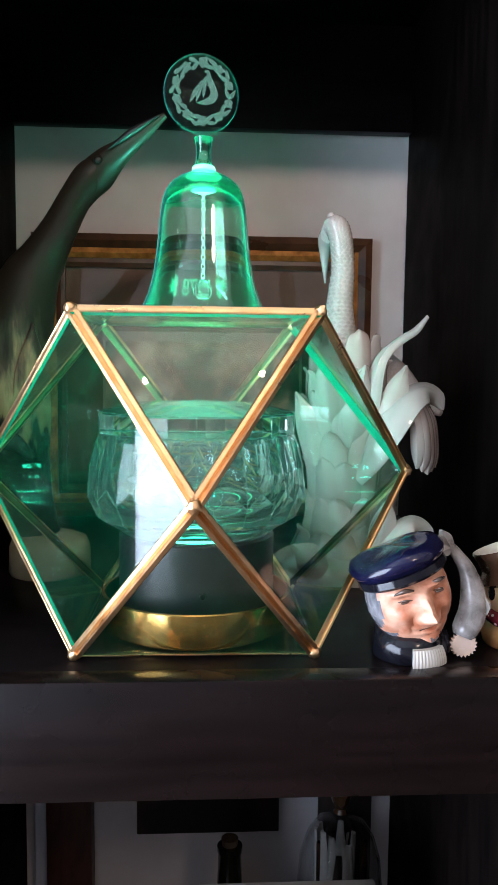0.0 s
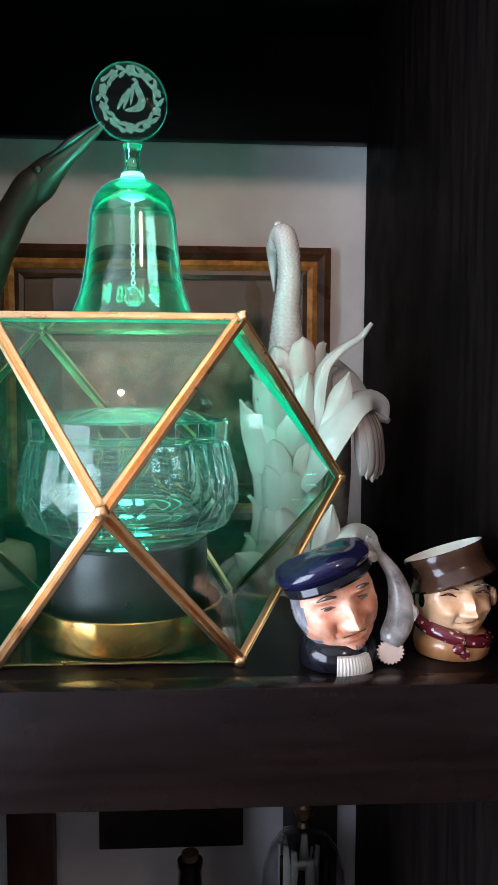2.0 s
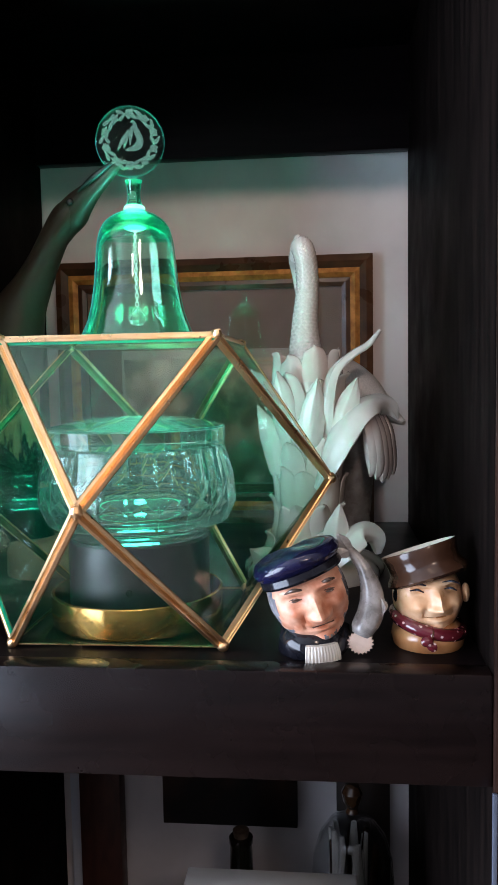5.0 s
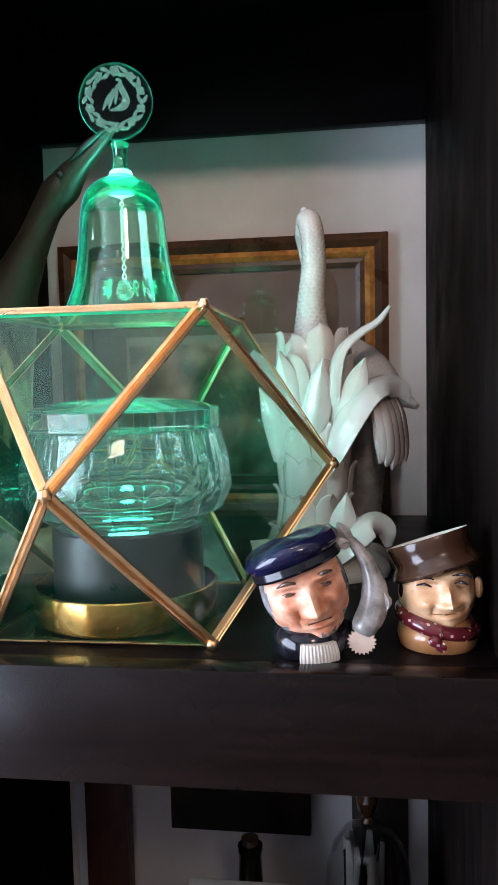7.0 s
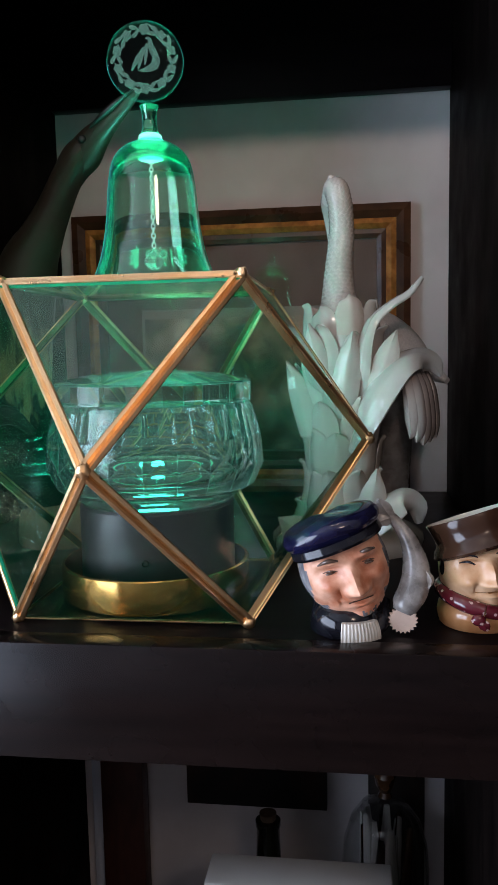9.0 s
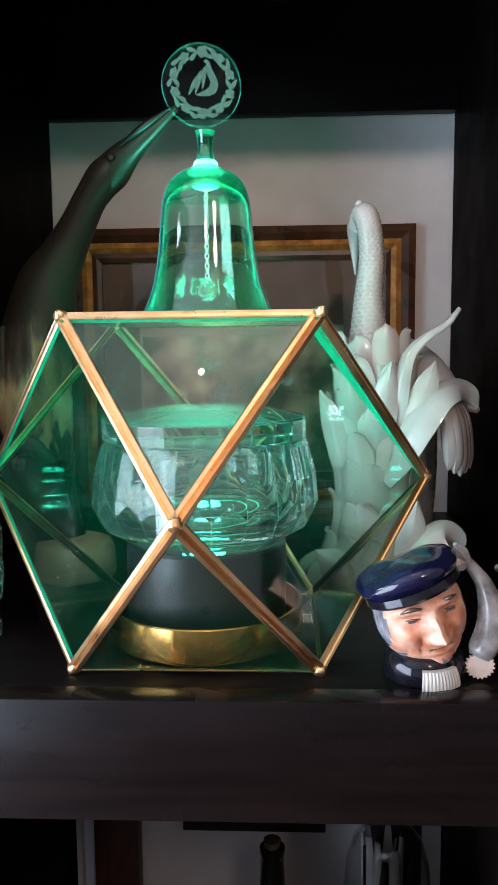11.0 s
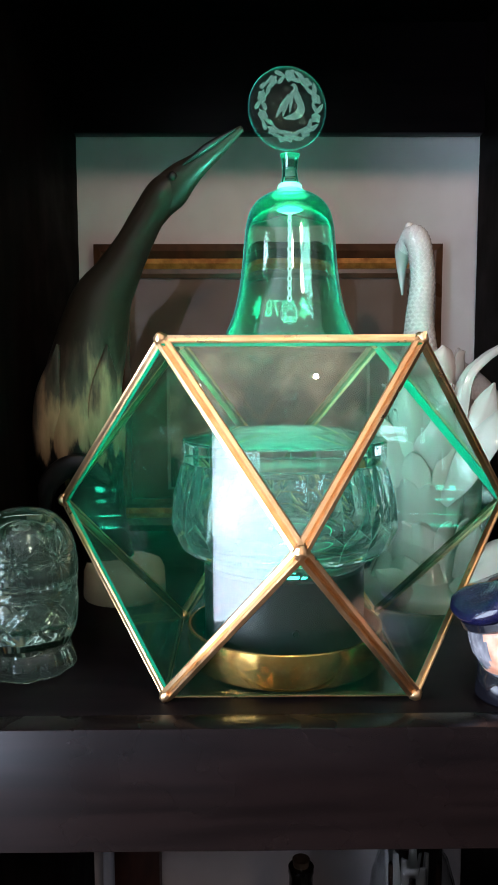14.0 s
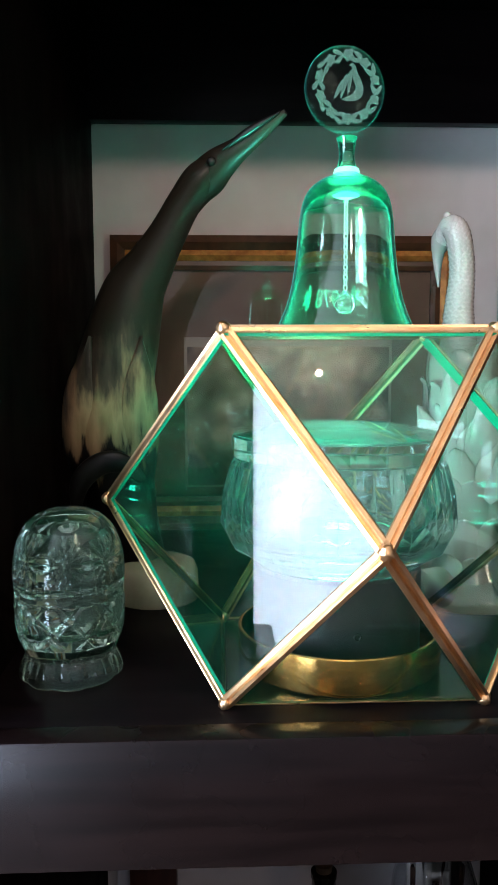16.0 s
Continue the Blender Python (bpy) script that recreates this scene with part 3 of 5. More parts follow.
# ---- glass terrarium: a cuboctahedron of panes in brass cames ----
EDGE = 0.17
HALF = EDGE / math.sqrt(2)
corners = {}
for i, (x, y) in enumerate(((-1, -1), (1, -1), (1, 1), (-1, 1))):
    corners["t", i] = Vector((x * EDGE / 2, y * EDGE / 2, 2 * HALF))
    corners["b", i] = Vector((x * EDGE / 2, y * EDGE / 2, 0))
for i, (x, y) in enumerate(((0, -1), (1, 0), (0, 1), (-1, 0))):
    corners["m", i] = Vector((x * EDGE, y * EDGE, HALF))
panes = [[("t", i) for i in range(4)], [("b", i) for i in range(4)]]
for i in range(4):
    j = (i + 1) % 4
    panes.append([("t", i), ("t", j), ("m", i)])
    panes.append([("b", i), ("b", j), ("m", i)])
    panes.append([("t", j), ("m", i), ("b", j), ("m", j)])
terrarium = thing("glass_terrarium", "geometric clear glass terrarium edged with rose-gold brass", "terrarium", (0, 0, 0.003))
middle = Vector((0, 0, HALF))
edges = {}
for pane in panes:
    pts = [corners[k] for k in pane]
    c = sum(pts, Vector()) / len(pts)
    n = (pts[1] - pts[0]).cross(pts[2] - pts[0]).normalized()
    if n.dot(c - middle) < 0:
        n = -n
    inner = [p + (c - p).normalized() * 0.0025 for p in pts]
    verts = [tuple(p + n * d) for d in (-0.0009, 0.0009) for p in inner]
    q = len(pts)
    faces = [tuple(range(q)), tuple(range(2 * q - 1, q - 1, -1))] + [(k, (k + 1) % q, q + (k + 1) % q, q + k) for k in range(q)]
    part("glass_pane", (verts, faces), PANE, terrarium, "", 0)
    for a, b in zip(pane, pane[1:] + pane[:1]):
        edges.setdefault(frozenset((a, b)), []).append((n, c))
# Bars whose inner lip is widened and coloured as a green glow.
FRONT_SIDES = [frozenset(k) for k in ((("t", 0), ("m", 3)), (("b", 0), ("m", 3)), (("t", 1), ("m", 1)), (("b", 1), ("m", 1)), (("t", 0), ("t", 1)), (("m", 1), ("t", 2)))]
THIN_SIDES = [frozenset(k) for k in ((("t", 1), ("m", 1)), (("b", 1), ("m", 1)))]
for key, sides in edges.items():
    a, b = [corners[k] for k in sorted(key)]
    along = (b - a).normalized()
    out = (sides[0][0] + sides[1][0]).normalized()
    section = []
    slim = 0.4 if all(k[0] == "b" for k in key) else 1.0
    wide = 0.0046 if slim == 1 else 0.0014
    wide = 0.0020 if key in THIN_SIDES else wide
    lip = 0.0060 if key in FRONT_SIDES else 0.0030
    flange = []
    for n, c in sides:
        inward = (c - a) - along * (c - a).dot(along)
        inward.normalize()
        flange.append((n, inward))
    (n1, i1), (n2, i2) = flange
    section = [i1 * wide + n1 * 0.0004, i1 * wide + n1 * 0.0013 * slim, i1 * wide * 0.8 + n1 * 0.0019 * slim, i1 * wide * 0.24 + n1 * 0.0019 * slim, -out * 0.0008 * slim,
               i2 * wide * 0.24 + n2 * 0.0019 * slim, i2 * wide * 0.8 + n2 * 0.0019 * slim, i2 * wide + n2 * 0.0013 * slim, i2 * wide + n2 * 0.0004,
               i2 * lip * slim - n2 * 0.0009, i2 * (lip - 0.0008) * slim - n2 * 0.0016 * slim, -out * 0.0030 * slim, i1 * (lip - 0.0008) * slim - n1 * 0.0016 * slim, i1 * lip * slim - n1 * 0.0009]
    q = len(section)
    verts = [tuple(p + s) for p in (a + along * 0.0012, b - along * 0.0012) for s in section]
    faces = [tuple(range(q)), tuple(range(2 * q - 1, q - 1, -1))] + [(k, (k + 1) % q, q + (k + 1) % q, q + k) for k in range(q)]
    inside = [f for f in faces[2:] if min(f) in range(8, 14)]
    bar = new("came_bar", mesh_of("came_bar", [((verts, [f for f in faces if f not in inside]), 0), ((verts, inside), 1)], [GOLD, CAME_GREEN_GLOW if key in FRONT_SIDES else CAME_INNER_OLIVE], 25))
    bar.parent = terrarium
for key, p in corners.items():
    rnd = random.Random(str(key))
    geo = ball(p - (p - middle).normalized() * 0.0012, (0.0047, 0.0047, 0.0043), 12, 8)
    geo = ([tuple(Vector(v) + Vector((rnd.uniform(-1, 1), rnd.uniform(-1, 1), rnd.uniform(-1, 1))) * 0.0008) for v in geo[0]], geo[1])
    part("solder_joint", geo, GOLD, terrarium, "", 60)

# ---- inside the terrarium ----
tray = thing("brass_tray", "round brushed brass tray with an upright rim", "tray", (0, -0.010, 0.0052))
part("rim", lathe([(0.0715, 0.002), (0.0715, 0.0), (0.0732, 0.0), (0.0740, 0.002), (0.0740, 0.0247), (0.0732, 0.0255), (0.0715, 0.0255), (0.0710, 0.0247), (0.0710, 0.004)], 96), TRAYGOLD, tray)
part("dish", lathe([(0, 0), (0.0711, 0), (0.0711, 0.0038), (0, 0.0038)], 96), TRAYGOLD, tray)
light = thing("cylinder_light", "satin black cylinder light glowing green on top", "lamp", (0, 0, 0.0093))
part("housing", lathe([(0, 0), (0.0600, 0), (0.0615, 0.0015), (0.0615, 0.0640), (0.0600, 0.0660), (0.046, 0.0660), (0.046, 0.0645), (0, 0.0645)], 96), BLACKPLASTIC, light)
part("lens", lathe([(0.0424, 0.0647), (0.0438, 0.0647), (0.0438, 0.0654), (0.0424, 0.0654), (0.0424, 0.0647)], 64), LEDGLOW, light, "glowing green ring lens")
button = moved(lathe([(0, 0), (0.0028, 0), (0.0028, 0.0012), (0.0022, 0.0017), (0.0016, 0.0008), (0, 0.0008)], 20), pose(0.005, -0.0608, 0.0285, 90, 0, 5))
part("button", button, HERON_BLACK, light, "small round black button")

jar = thing("crystal_jar", "faceted cut crystal jar with a lid, glowing green", "jar", (0, 0, 0.0760))


def faceted_jar():
    """Outer wall cut in upright flutes above, house-shaped facets below and a narrow ring of facets at the foot; smooth hollow inside."""
    n = 44
    rings = [(0.0590, 0.0000, 0), (0.0640, 0.0032, 0), (0.0790, 0.0128, 0), (0.0868, 0.0290, 0.012), (0.0848, 0.0520, 0.028), (0.0788, 0.0735, 0.022), (0.0760, 0.0768, 0)]
    verts, faces, ids = [], [], []
    for i, (r, z, cut) in enumerate(rings):
        ids.append(list(range(len(verts), len(verts) + n)))
        for k in range(n):
            a, odd = 2 * math.pi * k / n, k % 2
            q = r * (1 - cut * odd) if i > 2 else r
            verts.append((q * math.cos(a), q * math.sin(a), z + (0.0100 if i == 3 and odd else 0.0)))
    for k in range(0, n, 2):
        k1, k2 = k + 1, (k + 2) % n
        for i in (0, 1):
            faces.append((ids[i][k], ids[i][k2], ids[i + 1][k2], ids[i + 1][k]))
        faces.append((ids[2][k], ids[2][k2], ids[3][k2], ids[3][k1], ids[3][k]))
    for i in (3, 4, 5):
        for k in range(n):
            k1 = (k + 1) % n
            faces.append((ids[i][k], ids[i][k1], ids[i + 1][k1], ids[i + 1][k]))
    outer_count = len(faces)
    inner = lathe([(0.0660, 0.0768), (0.0672, 0.0700), (0.0705, 0.0500), (0.0705, 0.0360), (0.0660, 0.0240), (0.0560, 0.0175), (0.040, 0.0155), (0, 0.0150)], 44)
    top = len(verts)
    verts += inner[0]
    faces += [tuple(i + top for i in f) for f in inner[1]]
    last = ids[-1]
    faces += [(last[k], last[(k + 1) % n], top + (k + 1) % n, top + k) for k in range(n)]
    low = len(verts)
    verts.append((0, 0, 0.002))
    faces += [(low, ids[0][(k + 2) % n], ids[0][k]) for k in range(0, n, 2)]
    used = sorted({i for f in faces for i in f})
    place = {i: q for q, i in enumerate(used)}
    return [verts[i] for i in used], [tuple(place[i] for i in f) for f in faces], outer_count


def faceted_lid():
    n = 24
    rings = [(0.070, 0.0775, 0), (0.0764, 0.0775, 0), (0.0772, 0.0784, 0), (0.0778, 0.0925, 0), (0.0766, 0.0942, 0), (0.050, 0.1002, 0.5)]
    verts, faces, ids = [], [], []
    for r, z, off in rings:
        ids.append(list(range(len(verts), len(verts) + n)))
        verts += [(r * math.cos(2 * math.pi * (k + off) / n), r * math.sin(2 * math.pi * (k + off) / n), z) for k in range(n)]
    for i in range(len(ids) - 1):
        a, b = ids[i], ids[i + 1]
        for k in range(n):
            k1 = (k + 1) % n
            if rings[i][2] == rings[i + 1][2]:
                faces.append((a[k], a[k1], b[k1], b[k]))
            else:
                faces += [(a[k], a[k1], b[k]), (a[k1], b[k1], b[k])]
    top = len(verts)
    verts += [(0, 0, 0.1028), (0, 0, 0.0778)]
    faces += [(top, ids[-1][k], ids[-1][(k + 1) % n]) for k in range(n)]
    faces += [(top + 1, ids[0][(k + 1) % n], ids[0][k]) for k in range(n)]
    return verts, faces



def across_flute(e):
    """Level edges across the long flutes, which stay unground."""
    a, b = e.verts[0].co, e.verts[1].co
    return abs(a.z - b.z) < 1e-5 and 0.045 < a.z < 0.075


def cut_glass(name, verts, faces, outer_count, mats, width, parent, label=""):
    """Cut glass whose outer facets meet in narrow ground edges."""
    bm = bmesh.new()
    vs = [bm.verts.new(v) for v in verts]
    fs = [bm.faces.new([vs[i] for i in f]) for f in faces]
    outside = set(fs[:outer_count])
    bmesh.ops.recalc_face_normals(bm, faces=bm.faces[:])
    edge = [e for e in bm.edges if len(e.link_faces) == 2 and all(f in outside for f in e.link_faces) and e.calc_face_angle(0) > 0.06 and not across_flute(e)]
    hollow = set(fs[outer_count:])
    bmesh.ops.bevel(bm, geom=edge, offset=width, segments=1, affect="EDGES", material=1, clamp_overlap=True)
    for f in bm.faces:
        f.smooth = True
    for e in bm.edges:
        e.smooth = e.calc_face_angle(0) < 0.05 or all(f in hollow for f in e.link_faces)
    me = bpy.data.meshes.new(name)
    bm.to_mesh(me)
    bm.free()
    for m in mats:
        me.materials.append(m)
    ob = new(name, me)
    ob.parent, ob.visible_shadow = parent, False
    return tagged(ob, label)


cut_glass("bowl", *faceted_jar(), [CRYSTAL, CUTEDGE], 0.00013, jar)
lid_verts, lid_faces = faceted_lid()
cut_glass("lid", lid_verts, lid_faces, len(lid_faces), [LIDGLASS, CUTEDGE], 0.00012, jar, "faceted low domed lid")

# ---- glass bell standing on the terrarium ----
BELL = 2 * HALF + 0.0041
bell = thing("glass_bell", "clear glass hand bell with etched swan medallion handle", "bell", (0.004, 0.0, BELL))
outer = [(0.0497, 0.0), (0.0472, 0.006), (0.0440, 0.0135), (0.0405, 0.024), (0.0376, 0.038), (0.0357, 0.052), (0.0342, 0.068), (0.0326, 0.082), (0.0300, 0.0925), (0.0255, 0.0998), (0.0190, 0.1048), (0.0125, 0.1078), (0.0085, 0.1100)]
shell = [(r - 0.0022, z) for r, z in outer[:8]] + [(0.0265, 0.0910), (0.018, 0.0985), (0.008, 0.1015), (0, 0.1020)]
stem = [(0.0072, 0.1130), (0.0057, 0.1185), (0.0054, 0.1245), (0.0062, 0.1310), (0.0074, 0.1345), (0, 0.1350)]
fine = [(v.x, v.y) for v in spline([(r, z, 0) for r, z in outer + stem[:-1]], 60)]
fin2 = [(max(v.x, 0), v.y) for v in spline([(r, z, 0) for r, z in shell], 40)]
ob = new("body", mesh_of("body", [(lathe(fin2[::-1] + fine + [(0, 0.1350)], 72), lambda c: 1 if c.z > 0.088 or c.z < 0.004 else 0)], [BELLGLASS, BELL_GLOW_GLASS], 70))
ob.parent = bell
ob.visible_shadow = False
disc = [(0, -0.0062), (0.020, -0.0060), (0.0275, -0.0052), (0.0303, -0.0030), (0.0308, 0.0), (0.0303, 0.0030), (0.0275, 0.0052), (0.020, 0.0060), (0, 0.0062)]
COIN = pose(-0.002, 0, 0.1668, 90, 0, 11) @ Matrix.Diagonal((0.945, 0.955, 1, 1))
ob = part("medallion", moved(lathe(disc, 64), COIN), MEDALGLASS, bell, "round glass medallion", 40)
ob.visible_shadow = False


def etched_shape(outline, z):
    """A thin raised patch with the given outline, lying on the coin's face."""
    q = len(outline)
    verts = [(x, y, z + d) for d in (0.0, 0.0004) for x, y in outline]
    return verts, [tuple(range(q - 1, -1, -1)), tuple(range(q, 2 * q))] + [(k, (k + 1) % q, q + (k + 1) % q, q + k) for k in range(q)]


def leaf_outline(cx, cy, ang, length, width, lobes=0):
    pts = []
    for k in range(24):
        a = 2 * math.pi * k / 24
        u, v = 0.5 * length * math.cos(a), 0.5 * width * math.sin(a) * (1 - 0.35 * math.cos(a))
        if lobes:
            g = 1 + 0.20 * math.cos(lobes * a)
            u, v = u * g, v * g
        pts.append((cx + u * math.cos(ang) - v * math.sin(ang), cy + u * math.sin(ang) + v * math.cos(ang)))
    return pts


def coin_height(r):
    return 0.0062 - 0.0009 * max(0, (r - 0.019) / 0.0085) ** 1.6


rnd = random.Random(4)
STEPS = 20
for k in range(STEPS):
    a = -math.pi / 2 + 2 * math.pi * k / STEPS
    way = a + (math.pi / 2 if k <= STEPS / 2 else -math.pi / 2)
    crown = abs(math.sin(a)) ** 6
    if k % 2 == 0:
        shapes = [leaf_outline(0.0222 * math.cos(a), 0.0222 * math.sin(a), way + rnd.uniform(-0.3, 0.3), 0.0080 + 0.0016 * crown, 0.0068 + 0.0012 * crown, 5)]
    else:
        shapes = [leaf_outline((0.0222 + d) * math.cos(a), (0.0222 + d) * math.sin(a), way + s * rnd.uniform(0.25, 0.65), 0.0082, 0.0032) for s, d in ((-1, 0.0023), (1, -0.0021))]
    for outline in shapes:
        part("etched_leaf", moved(etched_shape(outline, coin_height(0.0222) - 0.0002), COIN), ETCHED, bell, "", 60)
neck = spline([(-0.0020, -0.0098, 0), (0.0048, -0.0094, 0), (0.0102, -0.0068, 0), (0.0122, -0.0010, 0), (0.0100, 0.0056, 0), (0.0072, 0.0108, 0), (0.0060, 0.0146, 0), (0.0034, 0.0168, 0), (0.0008, 0.0150, 0), (0.0030, 0.0142, 0),
               (0.0030, 0.0104, 0), (0.0042, 0.0050, 0), (0.0062, 0.0004, 0), (0.0036, -0.0044, 0), (-0.0052, -0.0088, 0)], 64)
swan = [etched_shape([(v.x, v.y) for v in neck], 0.0061)]
for x0, y0, x1, y1, w in ((-0.0106, -0.0092, -0.0032, 0.0048, 0.0034), (-0.0054, -0.0082, -0.0008, 0.0086, 0.0036), (0.0002, -0.0050, 0.0022, 0.0118, 0.0030)):
    swan.append(etched_shape(leaf_outline((x0 + x1) / 2, (y0 + y1) / 2, math.atan2(y1 - y0, x1 - x0) + math.pi, math.hypot(x1 - x0, y1 - y0), w), 0.0063))
part("etched_swan", [moved(g, COIN) for g in swan], ETCHED, bell, "frosted sitting swan", 60)
links = []
for k in range(19):
    ring = [(0.00145 * math.cos(a), 0, 0.0021 * math.sin(a)) for a in [2 * math.pi * i / 12 for i in range(13)]]
    links.append(moved(tube(ring, [0.00058] * 13, 6, 24, 1.0, False), pose(0, 0, 0.0952 - 0.0036 * k, 0, 0, 90 * (k % 2) + 25)))
part("chain", links, CHAINMETAL, bell, "fine silver link chain", 60)
ob = part("clapper", lathe([(0, 0.0110), (0.0045, 0.0122), (0.0074, 0.0165), (0.0074, 0.0198), (0.0052, 0.0245), (0.0020, 0.0275), (0, 0.0280)], 10), CLAPPERGLASS, bell, "faceted glass drop", 0)
ob.visible_shadow = False
# Plug's upper part is added, shaped like the bright glow inside the crown.
part("anchor", lathe([(0, 0.0945), (0.0028, 0.0950), (0.0050, 0.0962), (0.0036, 0.0975), (0.0085, 0.0985), (0.0105, 0.1005), (0.0098, 0.1030), (0.0075, 0.1060), (0.0062, 0.1084), (0, 0.1086)], 24), PLUG, bell, "frosted glass chain plug, top widened as the crown's bright glow").visible_shadow = False
part("collar", lathe([(0.0060, 0.1085), (0.0082, 0.1092), (0.0092, 0.1108), (0.0086, 0.1128), (0.0062, 0.1140)], 32), PLUG, bell, "frosted glass ring below the stem").visible_shadow = False


def etched_text(words, size, name):
    """Solid lettering, turned into a plain mesh and bent round the bell's far wall."""
    curve = bpy.data.curves.new(name, "FONT")
    curve.body, curve.size, curve.extrude, curve.align_x = words, size, 0.0002, "CENTER"
    holder = bpy.data.objects.new(name, curve)
    scene.collection.objects.link(holder)
    bpy.context.view_layer.update()
    me = bpy.data.meshes.new_from_object(holder.evaluated_get(bpy.context.evaluated_depsgraph_get()))
    bpy.data.objects.remove(holder)
    return me


me = etched_text("1978", 0.0190, "etched_year")
for v in me.vertices:
    x, y, z = v.co
    h = y + 0.0190
    x = x * 0.74 + 0.0052
    r = 0.0428 - (h - 0.0175) * 0.28 + z
    a = math.pi / 2 + x / 0.042
    v.co = (r * math.cos(a), r * math.sin(a), h)
me.materials.append(ETCHED_FAINT)
year = new("etched_year", me)
year.parent = bell
for side in (-1, 1):
    for k in range(5):
        tilt = (k - 2) * 0.62
        pts = []
        for f in (0.1, 0.55, 1):
            x = 0.0062 + side * (0.0180 + 0.0105 * f * math.cos(tilt))
            hh = 0.0258 + 0.0100 * f * math.sin(tilt)
            r = 0.0425 - (hh - 0.0175) * 0.28
            a = math.pi / 2 + x / 0.042
            pts.append((r * math.cos(a), r * math.sin(a), hh))
        part("etched_leaf", blade(pts, [0.0003, 0.0019, 0.0003], (pts[1][0], pts[1][1], 0), 0.0006, 0, 8, 4), ETCHED_FAINT, bell, "", 60)


# ---- crystal egg box ----
egg = thing("crystal_egg_box", "cut crystal egg-shaped trinket box on a scalloped foot", "trinket box", (-0.1935, -0.024, 0.0))
egg.scale = (1.01, 1.01, 1.01)


def cut_shell(profile, n, depth, inner, stars):
    """A glass shell with radial star cuts, or crossed leaf cuts, ground into its outside; smooth inside."""
    profile = [(max(v.x, 0.0008), v.y) for v in spline([(r, z, 0) for r, z in profile], 60)]
    m = len(profile) - 1

    def out(u, v):
        k = v * m
        i = min(int(k), m - 1)
        r = profile[i][0] + (profile[i + 1][0] - profile[i][0]) * (k - i)
        z = profile[i][1] + (profile[i + 1][1] - profile[i][1]) * (k - i)
        a = 2 * math.pi * u
        r -= 0.0011 * math.exp(-((z - 0.0600) / 0.0009) ** 2)
        if stars:
            r -= 0.0011 * math.exp(-((z - 0.0705) / 0.0009) ** 2)
            step = 2 * math.pi / stars
            b = (a / step + 0.36) % 1.0 - 0.5
            dx, dz = b * step * 0.036, z - 0.089
            rho, phi = math.hypot(dx, dz), math.atan2(dz, dx)
            ray = max(0.0, 1 - 2.2 * abs(math.sin(phi * 7)))
            r -= depth * ray * min(1, rho / 0.004) * max(0.0, 1 - (rho / 0.0165) ** 3)
            fan = max(0.0, 1 - 3 * abs(math.sin(a * stars * 3)))
            r -= depth * 0.6 * fan * max(0.0, 1 - abs(z - 0.070) / 0.006)
        elif z > 0.030:
            p, q = a * n / 2 + z * 120, a * n / 2 - z * 120
            leaf = max(0.0, 1 - 2.2 * abs(math.sin(p))) + 0.8 * max(0.0, 1 - 2.2 * abs(math.sin(q)))
            r -= depth * leaf * min(1, (z - 0.030) / 0.006) * min(1, (0.0625 - z) / 0.004 if z < 0.0625 else 0)
        elif z > 0.020:
            r *= 0.985 + 0.015 * abs(math.cos(a * n))
        else:
            petal = abs(math.cos(a * 4.5)) ** 0.7
            r *= 0.925 + 0.085 * petal
            r -= 0.0014 * max(0.0, 1 - 3 * abs(math.sin(a * 13.5))) * min(1, z / 0.004)
        return (max(r, 0.0008) * math.cos(a), max(r, 0.0008) * math.sin(a), z)
    ov, of = sheet(out, 288, m * 2, True)
    iv, jf = lathe(inner, 288)
    base = len(ov)
    faces = of + [tuple(i + base for i in f) for f in jf]
    faces += [tuple(range(287, -1, -1))] if inner[0][0] < 1e-6 and profile[0][0] > 0.003 else []
    return ov + iv, faces


low = [(0.0300, 0.0), (0.0350, 0.003), (0.0356, 0.008), (0.0340, 0.014), (0.0316, 0.0185), (0.0316, 0.0215), (0.0340, 0.0270), (0.0366, 0.034), (0.0378, 0.044), (0.0380, 0.056), (0.0372, 0.0645)]
ob = new("cup", mesh_of("cup", [(cut_shell(low, 9, 0.0020, [(0, 0.026), (0.022, 0.028), (0.030, 0.036), (0.0325, 0.050), (0.0325, 0.0645)], 0), lambda c: 1 if c.z < 0.0195 else 0)], [EGGGLASS, EGGFOOT], 20))
ob.parent = egg
ob.visible_shadow = False
up = [(0.0380, 0.0665), (0.0384, 0.076), (0.0376, 0.086), (0.0350, 0.098), (0.0300, 0.108), (0.0220, 0.1155), (0.0120, 0.1195), (0.001, 0.1208)]
ob = part("lid", cut_shell(up, 9, 0.0024, [(0.0325, 0.0665), (0.0328, 0.078), (0.0310, 0.092), (0.0250, 0.105), (0.014, 0.1125), (0, 0.1145)], 8), EGGGLASS, egg, "domed star-cut lid", 20)
ob.visible_shadow = False

